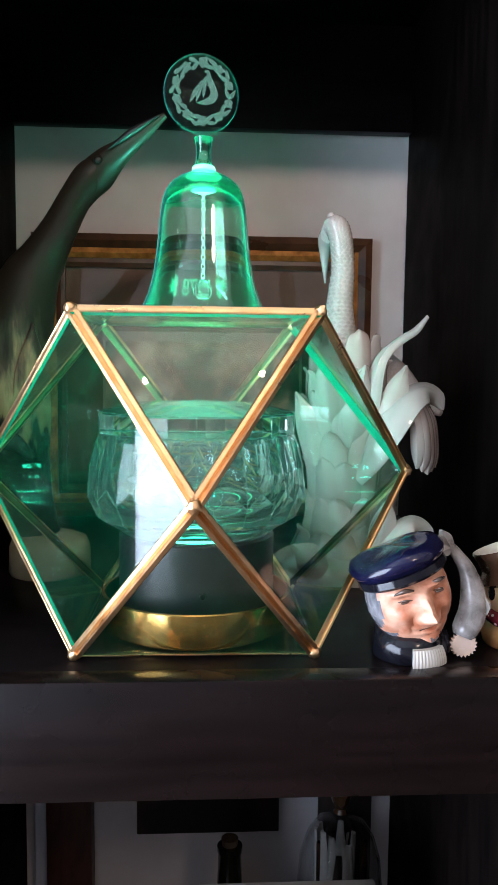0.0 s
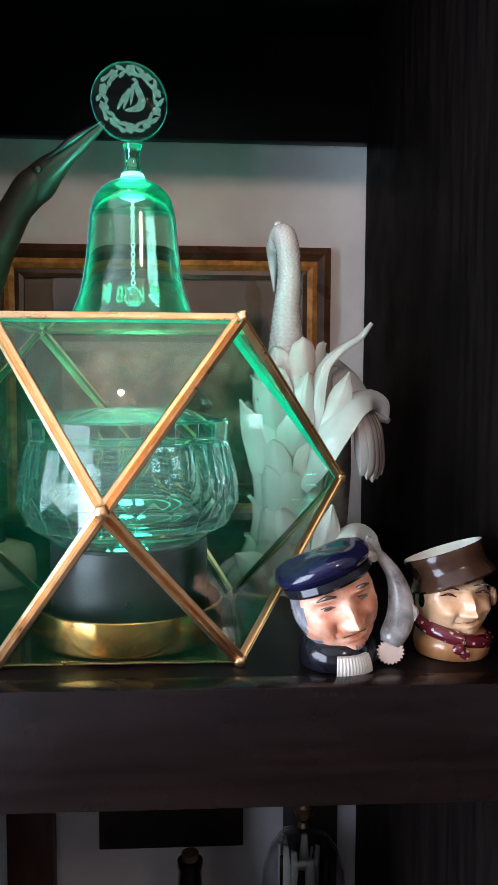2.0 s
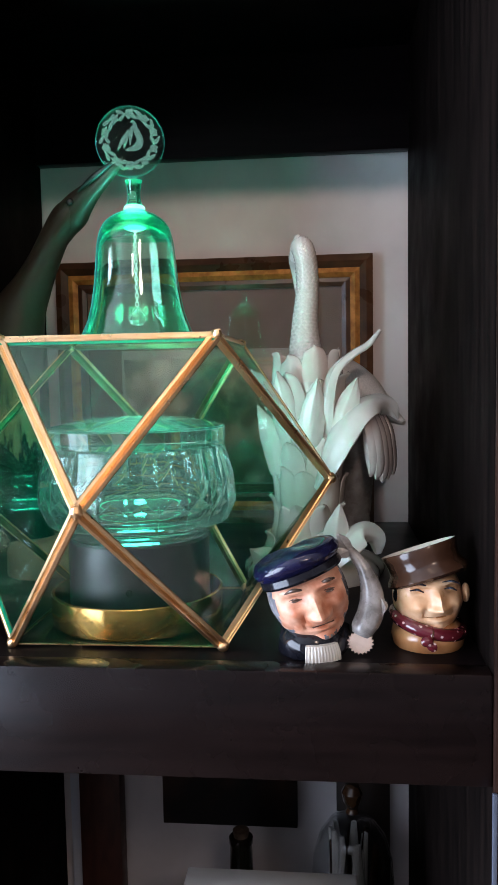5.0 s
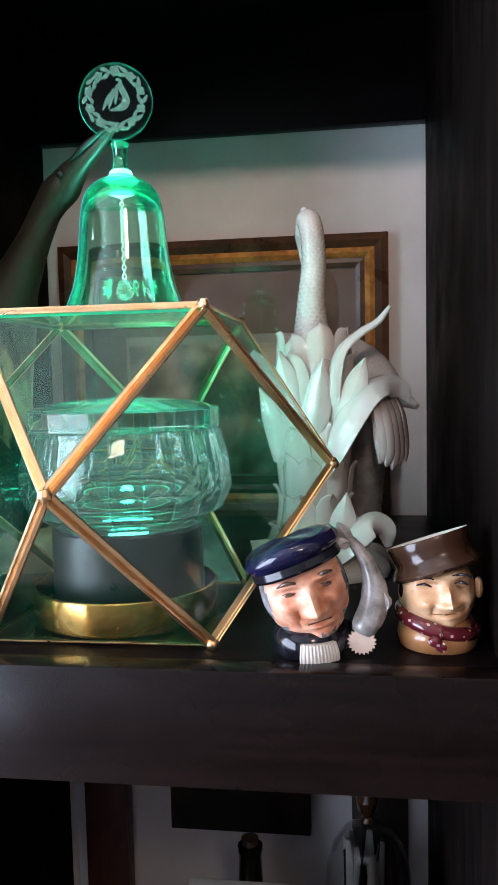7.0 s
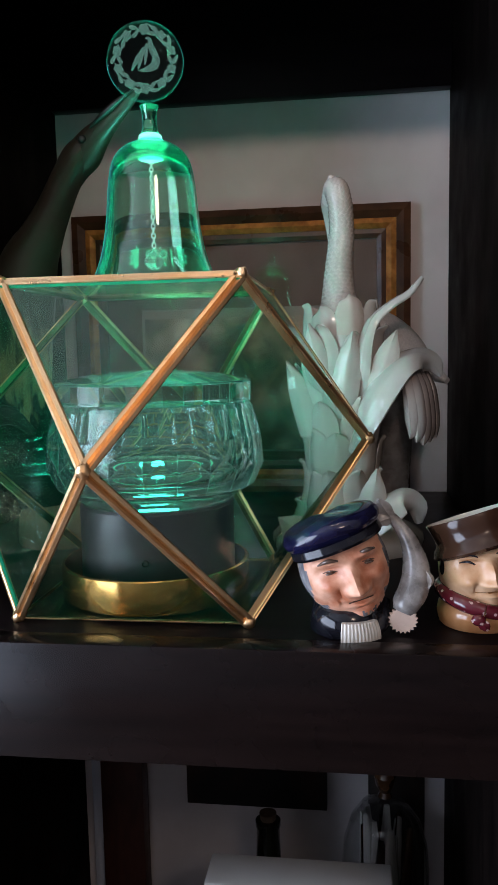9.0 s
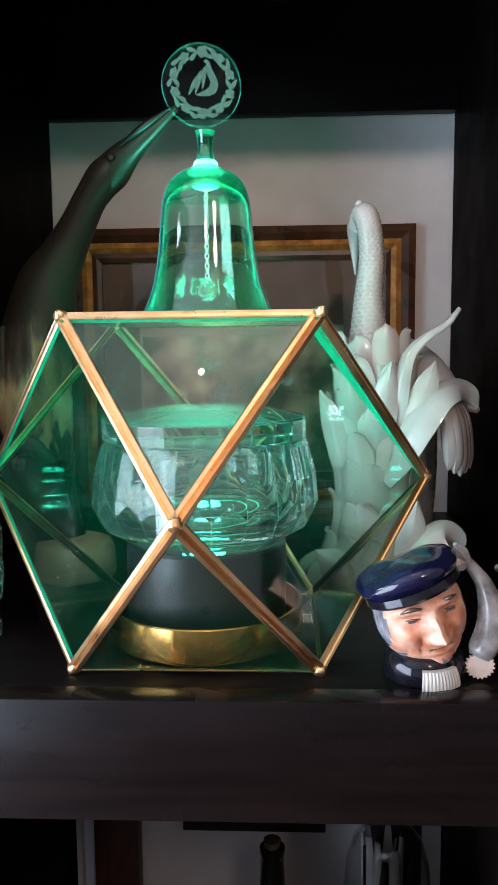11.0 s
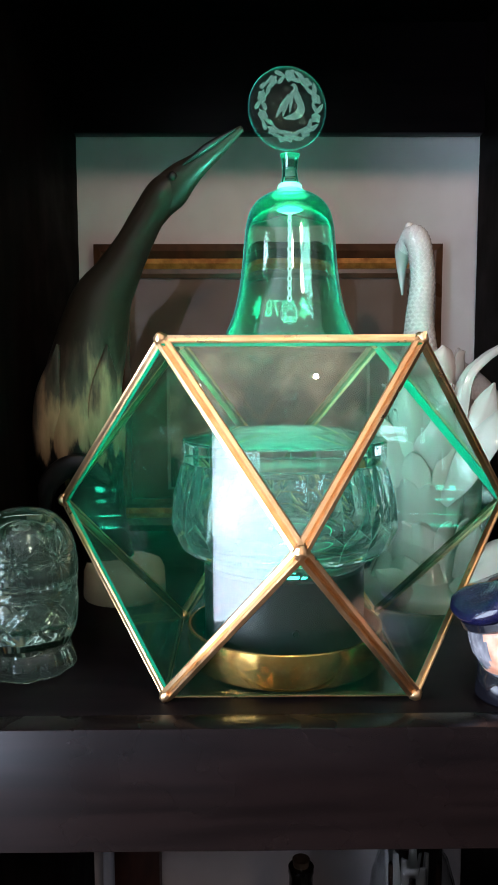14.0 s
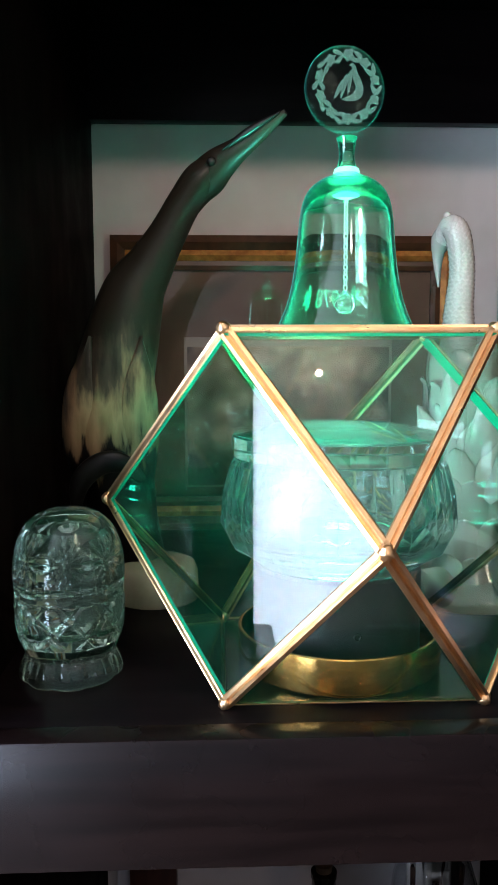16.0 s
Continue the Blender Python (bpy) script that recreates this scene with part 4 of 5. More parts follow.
# ---- carved heron ----
def heron():
    body = tube([(-0.012, 0.008, 0.030), (-0.028, 0.006, 0.075), (-0.038, 0.002, 0.125), (-0.0400, 0.0, 0.160), (-0.0365, 0.0, 0.200), (-0.0292, 0.0, 0.233), (-0.017, -0.002, 0.277),
                 (-0.001, -0.006, 0.303), (0.0150, -0.010, 0.329), (0.031, -0.014, 0.356), (0.046, -0.018, 0.375), (0.060, -0.023, 0.386)],
                [0.022, 0.030, 0.037, 0.0378, 0.0371, 0.0345, 0.0287, 0.0215, 0.0167, 0.0150, 0.0152, 0.0090], 28, 90)
    tail = tube([(-0.068, -0.034, 0.088), (-0.062, -0.040, 0.114), (-0.046, -0.043, 0.130), (-0.026, -0.042, 0.132), (-0.008, -0.036, 0.116)], [0.004, 0.009, 0.010, 0.009, 0.004], 16, 30, 0.6)
    head = tube([(0.030, -0.013, 0.350), (0.041, -0.015, 0.366), (0.052, -0.018, 0.377), (0.063, -0.024, 0.3865), (0.078, -0.033, 0.396), (0.097, -0.043, 0.408), (0.1165, -0.052, 0.4205)],
                [0.0120, 0.0150, 0.0168, 0.0142, 0.0100, 0.0070, 0.0026], 20, 50, 0.8)
    slit = tube([(0.064, -0.0385, 0.3940), (0.086, -0.0475, 0.4065), (0.111, -0.0545, 0.4195)], [0.0008, 0.0034, 0.0008], 8, 16)
    eyes = ball((0.0545, -0.0345, 0.3855), (0.0042, 0.0026, 0.0038), 12, 8)
    wings = [blade([(s * 0.022 - 0.030, -0.028, 0.240), (s * 0.030 - 0.037, -0.030, 0.190), (s * 0.031 - 0.038, -0.022, 0.130), (s * 0.020 - 0.030, -0.004, 0.080)],
                   [0.001, 0.017, 0.016, 0.003], (s * 0.7, -1, 0), 0.004, -0.3, 24) for s in (-1, 1)]
    stand = lathe([(0, 0), (0.0385, 0), (0.0400, 0.003), (0.0392, 0.026), (0.0360, 0.034), (0.026, 0.038), (0, 0.039)], 40)
    pieces = [(body, 0), (head, 0), (slit, 1), (eyes, 1), (stand, 2), (tail, 1)] + [(wg, 0) for wg in wings]
    ob = new("heron_statue", mesh_of("heron_statue", pieces, [PLUMAGE, HERON_BLACK, PEDESTAL], 50))
    ob.matrix_world = pose(-0.147, 0.156, 0.0) @ Matrix.Diagonal((1, 1, 1.016, 1))
    return tagged(ob, "dark carved heron with raised beak on cream pedestal", "statue")


# ---- porcelain bird among leaves ----
def porcelain_bird():
    rnd = random.Random(11)
    pieces = []
    way = [(-0.003, 0.018, 0.200), (-0.005, 0.021, 0.235), (-0.005, 0.024, 0.270), (-0.002, 0.027, 0.305), (-0.003, 0.031, 0.330), (-0.006, 0.036, 0.3465), (-0.009, 0.045, 0.3500), (-0.012, 0.055, 0.3410)]
    girths = [0.0250, 0.0180, 0.0136, 0.0118, 0.0116, 0.0116, 0.0114, 0.0104]
    pieces.append((tube(way, girths, 24, 70), 3))
    line = spline(way, 121)
    thick = [v.x for v in spline([(g, 0, 0) for g in girths], 121)]
    # small pointed scales in staggered rows up the neck
    for row in range(44):
        i = 14 + 2 * row
        up = (line[i + 1] - line[i - 1]).normalized()
        side = up.cross(Vector((0, -1, 0.001))).normalized()
        front = side.cross(up)
        r = thick[i] * 0.985
        for k in range(14):
            a = 2 * math.pi * (k + 0.5 * (row % 2)) / 14 + rnd.uniform(-0.07, 0.07)
            d = side * math.cos(a) + front * math.sin(a)
            t = up.cross(d)
            w, ln = r * 0.205, 0.0046 * rnd.uniform(0.85, 1.15)
            foot = line[i] + d * r
            vs = [foot + t * w, foot - t * w, foot - up * ln * 0.45, foot + up * ln * 0.45 + d * 0.0011, foot + d * 0.0009]
            pieces.append((([tuple(v) for v in vs], [(0, 3, 4), (3, 1, 4), (1, 2, 4), (2, 0, 4)]), 0))
    pieces.append((tube([(-0.010, 0.048, 0.347), (-0.0135, 0.059, 0.340), (-0.0150, 0.065, 0.325), (-0.0140, 0.064, 0.295)], [0.0102, 0.0104, 0.0056, 0.0010], 16, 30), 0))
    pieces.append((ball((-0.012, 0.044, 0.3608), (0.0045, 0.003, 0.0045), 10, 8), 0))
    pieces.append((tube([(0.0, 0.045, 0.190), (0.025, 0.050, 0.205), (0.055, 0.045, 0.195), (0.080, 0.025, 0.172), (0.098, 0.005, 0.160)], [0.026, 0.028, 0.021, 0.011, 0.003], 20, 40), 3))
    pieces.append((tube([(0.045, 0.045, 0.190), (0.050, 0.045, 0.110), (0.045, 0.04, 0.04)], [0.02, 0.018, 0.018], 14, 20), 2))

    def girth(z):
        return 0.031 + 0.030 * max(0, 1 - z / 0.062) ** 1.4 + 0.004 * math.exp(-((z - 0.175) / 0.04) ** 2)

    def stalk(u, v):
        a, z = 2 * math.pi * u, v * 0.205
        r = girth(z) + 0.0016 * math.sin(a * 9 + v * 9) + 0.0012 * math.sin(a * 4 - v * 21)
        return (r * math.cos(a) - 0.002, r * math.sin(a), z)
    pieces.append((sheet(stalk, 72, 40, True), 0))
    pieces.append((lathe([(0, 0.222), (0.016, 0.218), (0.028, 0.208), (0.033, 0.198)], 32), 0))
    mound = ball((0.002, 0.0, 0.006), (0.074, 0.070, 0.026), 48, 14)
    mound = ([(x * (1 + 0.05 * math.sin(9 * math.atan2(y, x))), y, max(z, 0.0)) for x, y, z in mound[0]], mound[1])
    pieces.append((mound, 0))
    # overlapping leaves up the stalk, their feet sunk into it
    for row, (z0, length, count) in enumerate(((0.000, 0.050, 11), (0.028, 0.052, 9), (0.058, 0.056, 8), (0.090, 0.058, 8), (0.122, 0.058, 8), (0.152, 0.056, 8))):
        for k in range(count):
            a = 2 * math.pi * (k + 0.5 * (row % 2)) / count + rnd.uniform(-0.10, 0.10)
            ln = length * rnd.uniform(0.9, 1.12)
            d = Vector((math.cos(a), math.sin(a), 0))
            tan = Vector((-d.y, d.x, 0)) * rnd.uniform(-0.007, 0.007)
            pts = []
            for f, off in ((0.0, -0.006), (0.30, 0.0025), (0.62, 0.0048), (0.88, 0.0062), (1.0, rnd.uniform(0.0075, 0.0125))):
                z = z0 + ln * f
                pts.append(Vector((-0.002, 0, z)) + d * (girth(z) + off) + tan * f)
            wd = rnd.uniform(0.0130, 0.0160) * (1.25 if row == 0 else 1)
            pieces.append((blade(pts, [wd * 0.7, wd * 0.95, wd, wd * 0.62, 0.0012], d, 0.0030, -0.30, 18), 0 if rnd.random() < 0.85 else 1))
    # tulip of petals round the foot of the neck
    for k in range(8):
        a = 2 * math.pi * k / 8 + 0.25
        d = Vector((math.cos(a), math.sin(a), 0))
        hi = 0.232 + 0.010 * rnd.random()
        pts = [Vector((-0.002, 0.004, 0.180)) + d * 0.026, Vector((-0.002, 0.005, 0.200)) + d * 0.0355, Vector((-0.002, 0.006, 0.218)) + d * 0.0360, Vector((-0.002, 0.006, hi - 0.005)) + d * 0.0350, Vector((-0.003, 0.008, hi)) + d * (0.034 + 0.005 * rnd.random())]
        pieces.append((blade(pts, [0.010, 0.0135, 0.0145, 0.0100, 0.0016], d, 0.0028, -0.32, 18), 1 if k % 3 == 0 else 0))
    # large free leaves and petals
    big = [([(0.016, -0.028, 0.135), (0.0165, -0.042, 0.178), (0.0245, -0.041, 0.213), (0.042, -0.037, 0.231), (0.059, -0.033, 0.2415), (0.071, -0.031, 0.255)], [0.009, 0.0088, 0.0066, 0.0050, 0.0040, 0.0018], (-0.4, -1, 0.9), 0.005, -0.15, 0),
           ([(0.018, -0.030, 0.135), (0.030, -0.046, 0.160), (0.040, -0.048, 0.188), (0.048, -0.046, 0.208)], [0.007, 0.0125, 0.0105, 0.0012], (-0.3, -1, 0.1), 0.003, -0.25, 1),
           ([(0.006, -0.034, 0.098), (0.016, -0.050, 0.122), (0.030, -0.056, 0.152), (0.048, -0.052, 0.177), (0.066, -0.044, 0.185), (0.080, -0.036, 0.178), (0.088, -0.032, 0.166)], [0.008, 0.0140, 0.0170, 0.0165, 0.0140, 0.0100, 0.0020], (-0.55, -0.9, 0.7), 0.004, -0.25, 0),
           ([(-0.002, -0.030, 0.130), (0.001, -0.044, 0.152), (0.005, -0.046, 0.182), (0.009, -0.046, 0.208)], [0.008, 0.0125, 0.0110, 0.0012], (0, -1, 0.2), 0.003, -0.3, 0),
           ([(-0.018, -0.026, 0.145), (-0.024, -0.036, 0.170), (-0.028, -0.038, 0.195), (-0.032, -0.038, 0.216)], [0.008, 0.0120, 0.0100, 0.0012], (-0.3, -1, 0.2), 0.003, -0.3, 0),
           ([(-0.034, -0.020, 0.110), (-0.042, -0.022, 0.150), (-0.054, -0.020, 0.182)], [0.010, 0.0125, 0.0010], (-0.5, -1, 0.2), 0.003, -0.25, 0),
           ([(0.010, -0.066, 0.020), (0.034, -0.072, 0.046), (0.050, -0.070, 0.060), (0.062, -0.066, 0.052), (0.066, -0.062, 0.036)], [0.010, 0.0150, 0.0150, 0.0120, 0.0040], (-0.4, -0.7, 0.8), 0.004, -0.3, 0),
           ([(0.020, -0.060, 0.030), (0.026, -0.066, 0.060), (0.030, -0.066, 0.086)], [0.010, 0.012, 0.0010], (-0.1, -1, 0.1), 0.003, -0.3, 0),
           ([(-0.030, -0.060, 0.010), (-0.045, -0.066, 0.030), (-0.060, -0.062, 0.040)], [0.010, 0.014, 0.0010], (-0.3, -1, 0.6), 0.003, -0.3, 0)]
    for pts, wid, face, thick, cup, k in big:
        pieces.append((blade(pts, wid, face, thick, cup, 24, 10), k))
    # drooping bunch of plumes under the arched leaf
    for k in range(5):
        u = k / 4
        x = 0.056 + 0.023 * u
        y = -0.050 + 0.022 * u * u
        low = 0.104 + 0.012 * abs(u - 0.55)
        pieces.append((blade([(x - 0.004, y + 0.008, 0.176 - 0.006 * u), (x + 0.001, y, 0.155), (x + 0.004, y, 0.130), (x + 0.005, y + 0.002, low + 0.008), (x + 0.0045, y + 0.004, low)],
                             [0.0050, 0.0068, 0.0076, 0.0060, 0.0018], (-0.5 + u, -1, 0.1), 0.0055, -0.5, 18), 1))
    ob = new("porcelain_bird_statue", mesh_of("porcelain_bird_statue", pieces, [PORCELAIN, PORCELAIN_PINK, PORCELAIN_GREY, PORCELAIN_SCALES], 50))
    ob.matrix_world = pose(0.148, 0.158, 0.0)
    return tagged(ob, "white glazed porcelain long-necked bird rising from leaves", "statue")


# ---- character jugs, as plain glazed shapes ----
def head_form(width, depth, low, high, features, chin=0.22):
    """A head-like glazed form: an egg with soft relief on its front."""
    mid, half = (low + high) / 2, (high - low) / 2

    def at(u, v):
        a = 2 * math.pi * u
        w = (v * 2 - 1)
        s = max(0.0, 1 - abs(w) ** 2.6) ** 0.5
        taper = 1 - chin * max(0, -w) ** 1.3
        x, y = width * s * taper * math.sin(a), -depth * s * taper * math.cos(a)
        z = mid + half * w
        push = 0
        if math.cos(a) > 0:
            for fx, fz, sx, sz, amount in features:
                push += amount * math.exp(-((x - fx) / sx) ** 2 - ((z - fz) / sz) ** 2)
        return (x, y - push, z)
    return sheet(at, 72, 60, True)


def captain_jug():
    # nose, brows, eye hollows and lids, cheeks, mouth, chin, folds
    feats = [(0.001, 0.0480, 0.0038, 0.0090, 0.0075), (0.001, 0.0395, 0.0052, 0.0042, 0.0085), (-0.0048, 0.0385, 0.0026, 0.0026, 0.0034), (0.0068, 0.0385, 0.0026, 0.0026, 0.0034),
             (-0.0118, 0.0625, 0.0075, 0.0026, 0.0042), (0.0128, 0.0625, 0.0075, 0.0026, 0.0042), (-0.0118, 0.0560, 0.0056, 0.0040, -0.0056), (0.0126, 0.0560, 0.0056, 0.0040, -0.0056),
             (-0.0118, 0.0553, 0.0042, 0.0020, 0.0036), (0.0126, 0.0553, 0.0042, 0.0020, 0.0036), (-0.0118, 0.0526, 0.0050, 0.0009, -0.0014), (0.0126, 0.0526, 0.0050, 0.0009, -0.0014),
             (-0.0170, 0.0450, 0.0060, 0.0060, 0.0030), (0.0180, 0.0450, 0.0060, 0.0060, 0.0030), (0.001, 0.0600, 0.0010, 0.0040, -0.0012), (-0.0105, 0.0360, 0.0014, 0.0070, -0.0030), (0.0125, 0.0360, 0.0014, 0.0070, -0.0030),
             (0.0020, 0.0300, 0.0085, 0.0010, -0.0032), (0.0020, 0.0330, 0.0080, 0.0018, 0.0018), (0.0020, 0.0268, 0.0065, 0.0018, 0.0024), (0.0020, 0.0235, 0.0070, 0.0014, -0.0018), (0.0015, 0.0175, 0.0085, 0.0046, 0.0046),
             (-0.0190, 0.0330, 0.0016, 0.0080, -0.0014), (0.0205, 0.0330, 0.0016, 0.0080, -0.0014), (-0.0200, 0.0560, 0.0016, 0.0030, -0.0014), (0.0210, 0.0560, 0.0016, 0.0030, -0.0014)]
    lean = pose(0.0120, 0, 0.0, 0, -16, 12)
    face = head_form(0.0308, 0.0264, 0.0080, 0.088, [(x, z, sx, sz, 1.15 * d) for x, z, sx, sz, d in feats], 0.32)

    def skin(c):
        return 4 if abs(c.z - 0.0300) < 0.0005 and abs(c.x - 0.002) < 0.0080 else 1 if c.y > 0.002 or c.z < 0.0195 + 0.0016 * math.sin(c.x * 1400) + 0.0012 * math.sin(c.x * 3100) or (abs(c.x) > 0.0195 and c.z < 0.030) or abs(c.x) > 0.0268 else 0
    jug = thing("captain_jug", "glazed character jug with navy cap and whale handle", "jug", (0.152, -0.081, 0.0))
    jug.scale = (1, 1, 0.94)
    flesh = mesh_of("body", [(face, skin)], [SKIN, HAIR, BLACKGLAZE, CREAM, BROWPAINT], 45)
    flesh.transform(lean)
    pieces = [(lathe([(0, 0.0005), (0.0240, 0.0005), (0.0252, 0.002), (0.0240, 0.016), (0.018, 0.022), (0, 0.024)], 40), 2)]
    pieces.append((tube([(-0.002, -0.021, 0.003), (-0.012, -0.014, 0.008), (-0.0185, 0.0, 0.016), (-0.017, 0.012, 0.024)], [0.004, 0.0050, 0.0050, 0.004], 16, 24), 2))
    pieces.append((tube([(0.018, -0.014, 0.003), (0.024, -0.006, 0.010), (0.026, 0.006, 0.020)], [0.005, 0.006, 0.004], 16, 20), 2))
    pieces.append((ball((-0.0285, -0.002, 0.046), (0.003, 0.006, 0.009), 12, 8), 0))
    for x0, x1 in ((-0.019, -0.006), (0.008, 0.020)):
        mid = (x0 + x1) / 2
        pieces.append((moved(tube([(x0, -0.0225, 0.0630), (mid, -0.0272, 0.0655), (x1, -0.0272 if x1 < 0.01 else -0.0225, 0.0638)], [0.0006, 0.0016, 0.0008], 8, 14), lean), 4))
        pieces.append((moved(ball((mid, -0.0232, 0.0556), (0.0034, 0.0016, 0.0011), 14, 8), lean), 4))
        pieces.append((moved(tube([(x0 + 0.002, -0.0215, 0.0565), (mid, -0.0258, 0.0580), (x1 - 0.002, -0.0255 if x1 < 0.01 else -0.0215, 0.0562)], [0.0003, 0.0006, 0.0003], 8, 14), lean), 4))

    def collar(u, v):
        a = (u * 2 - 1) * 0.50 + 0.38
        r = 0.0300 + 0.00028 * math.sin(u * 75) + 0.0010 * math.sin(v * 3.1)
        return (r * math.sin(a) * (1 - 0.12 * v), -r * math.cos(a) * (1 - 0.06 * v), 0.0008 + 0.0130 * v)
    cv, cf = sheet(collar, 60, 8)
    inner = [(x * 0.84, y * 0.84, z) for x, y, z in cv]
    rim = [i for i in range(61)] + [61 * j + 60 for j in range(1, 9)] + [61 * 8 + i for i in range(59, -1, -1)] + [61 * j for j in range(7, 0, -1)]
    base = len(cv)
    sides = [(a, b, b + base, a + base) for a, b in zip(rim, rim[1:] + rim[:1])]
    pieces.append(((cv + inner, cf + [tuple(i + base for i in f[::-1]) for f in cf] + sides), 3))
    rest = mesh_of("rest", pieces, [SKIN, HAIR, BLACKGLAZE, CREAM, BROWPAINT], 45)
    bm = bmesh.new()
    bm.from_mesh(flesh)
    bm.from_mesh(rest)
    bm.to_mesh(flesh)
    bm.free()
    flesh.set_sharp_from_angle(angle=radians(45))
    ob = new("body", flesh)
    ob.parent = jug
    # soft cap with a rolled band
    cap_turn = pose(-0.0095, -0.003, 0.0735, -3, -23, 0)
    cap = lathe([(0, -0.006), (0.026, -0.006), (0.030, -0.004), (0.0345, 0.001), (0.0352, 0.0045), (0.0325, 0.0090), (0.025, 0.0118), (0.012, 0.0135), (0, 0.0140)], 56)
    cap = ([(x * (1 + 0.015 * math.sin(5 * math.atan2(y, x) + 1)), y * 0.98, z + 0.0012 * math.sin(3 * math.atan2(y, x))) for x, y, z in cap[0]], cap[1])
    peak = lathe([(0.026, -0.0075), (0.0312, -0.0105), (0.0328, -0.0085), (0.0322, -0.0035), (0.027, -0.003), (0.026, -0.0075)], 56)
    top = new("cap", mesh_of("cap", [(moved(cap, cap_turn), 0), (moved(peak, cap_turn), 1)], [NAVY, BLACKGLAZE], 45))
    top.parent = jug
    tagged(top, "navy glazed cap with a black band")
    # whale-shaped handle, fluke up, with a pale serrated wave at its foot
    pieces = [(tube([(0.026, 0.004, 0.086), (0.033, 0.004, 0.0800), (0.042, 0.002, 0.066), (0.0465, 0.0, 0.049), (0.0455, -0.003, 0.034), (0.040, -0.006, 0.022), (0.0375, -0.007, 0.0165)],
                    [0.0035, 0.0040, 0.0060, 0.0088, 0.0100, 0.0095, 0.0070], 20, 50), 0)]
    for tip in ((0.0215, 0.0, 0.0965), (0.020, 0.0, 0.078)):
        pieces.append((blade([(0.030, 0.003, 0.0825), (0.025, 0.001, (0.0825 + tip[2]) / 2 + 0.001), tip], [0.0035, 0.0050, 0.0012], (0, -1, 0.1), 0.0035, 0.1, 12), 0))
    pieces.append((blade([(0.0525, -0.006, 0.046), (0.0555, -0.007, 0.040), (0.0540, -0.007, 0.034)], [0.0015, 0.003, 0.0008], (0.5, -1, 0), 0.0025, 0, 10), 0))
    wave = []
    for k in range(40):
        a = 2 * math.pi * k / 40
        r = 0.0088 + (0.0012 if k % 2 else -0.0006)
        wave.append((r * math.cos(a), r * math.sin(a)))
    wv = [(0.0375 + x, -0.0085 - 0.0028 * s, 0.0115 + z) for s in (0, 1) for x, z in wave]
    wf = [tuple(range(40)), tuple(range(79, 39, -1))] + [(k, (k + 1) % 40, 40 + (k + 1) % 40, 40 + k) for k in range(40)]
    pieces.append(((wv, wf), 1))
    grip = new("handle", mesh_of("handle", pieces, [GREYGLAZE, PEACH], 45))
    grip.parent = jug
    tagged(grip, "grey whale-shaped handle above a pale serrated wave")


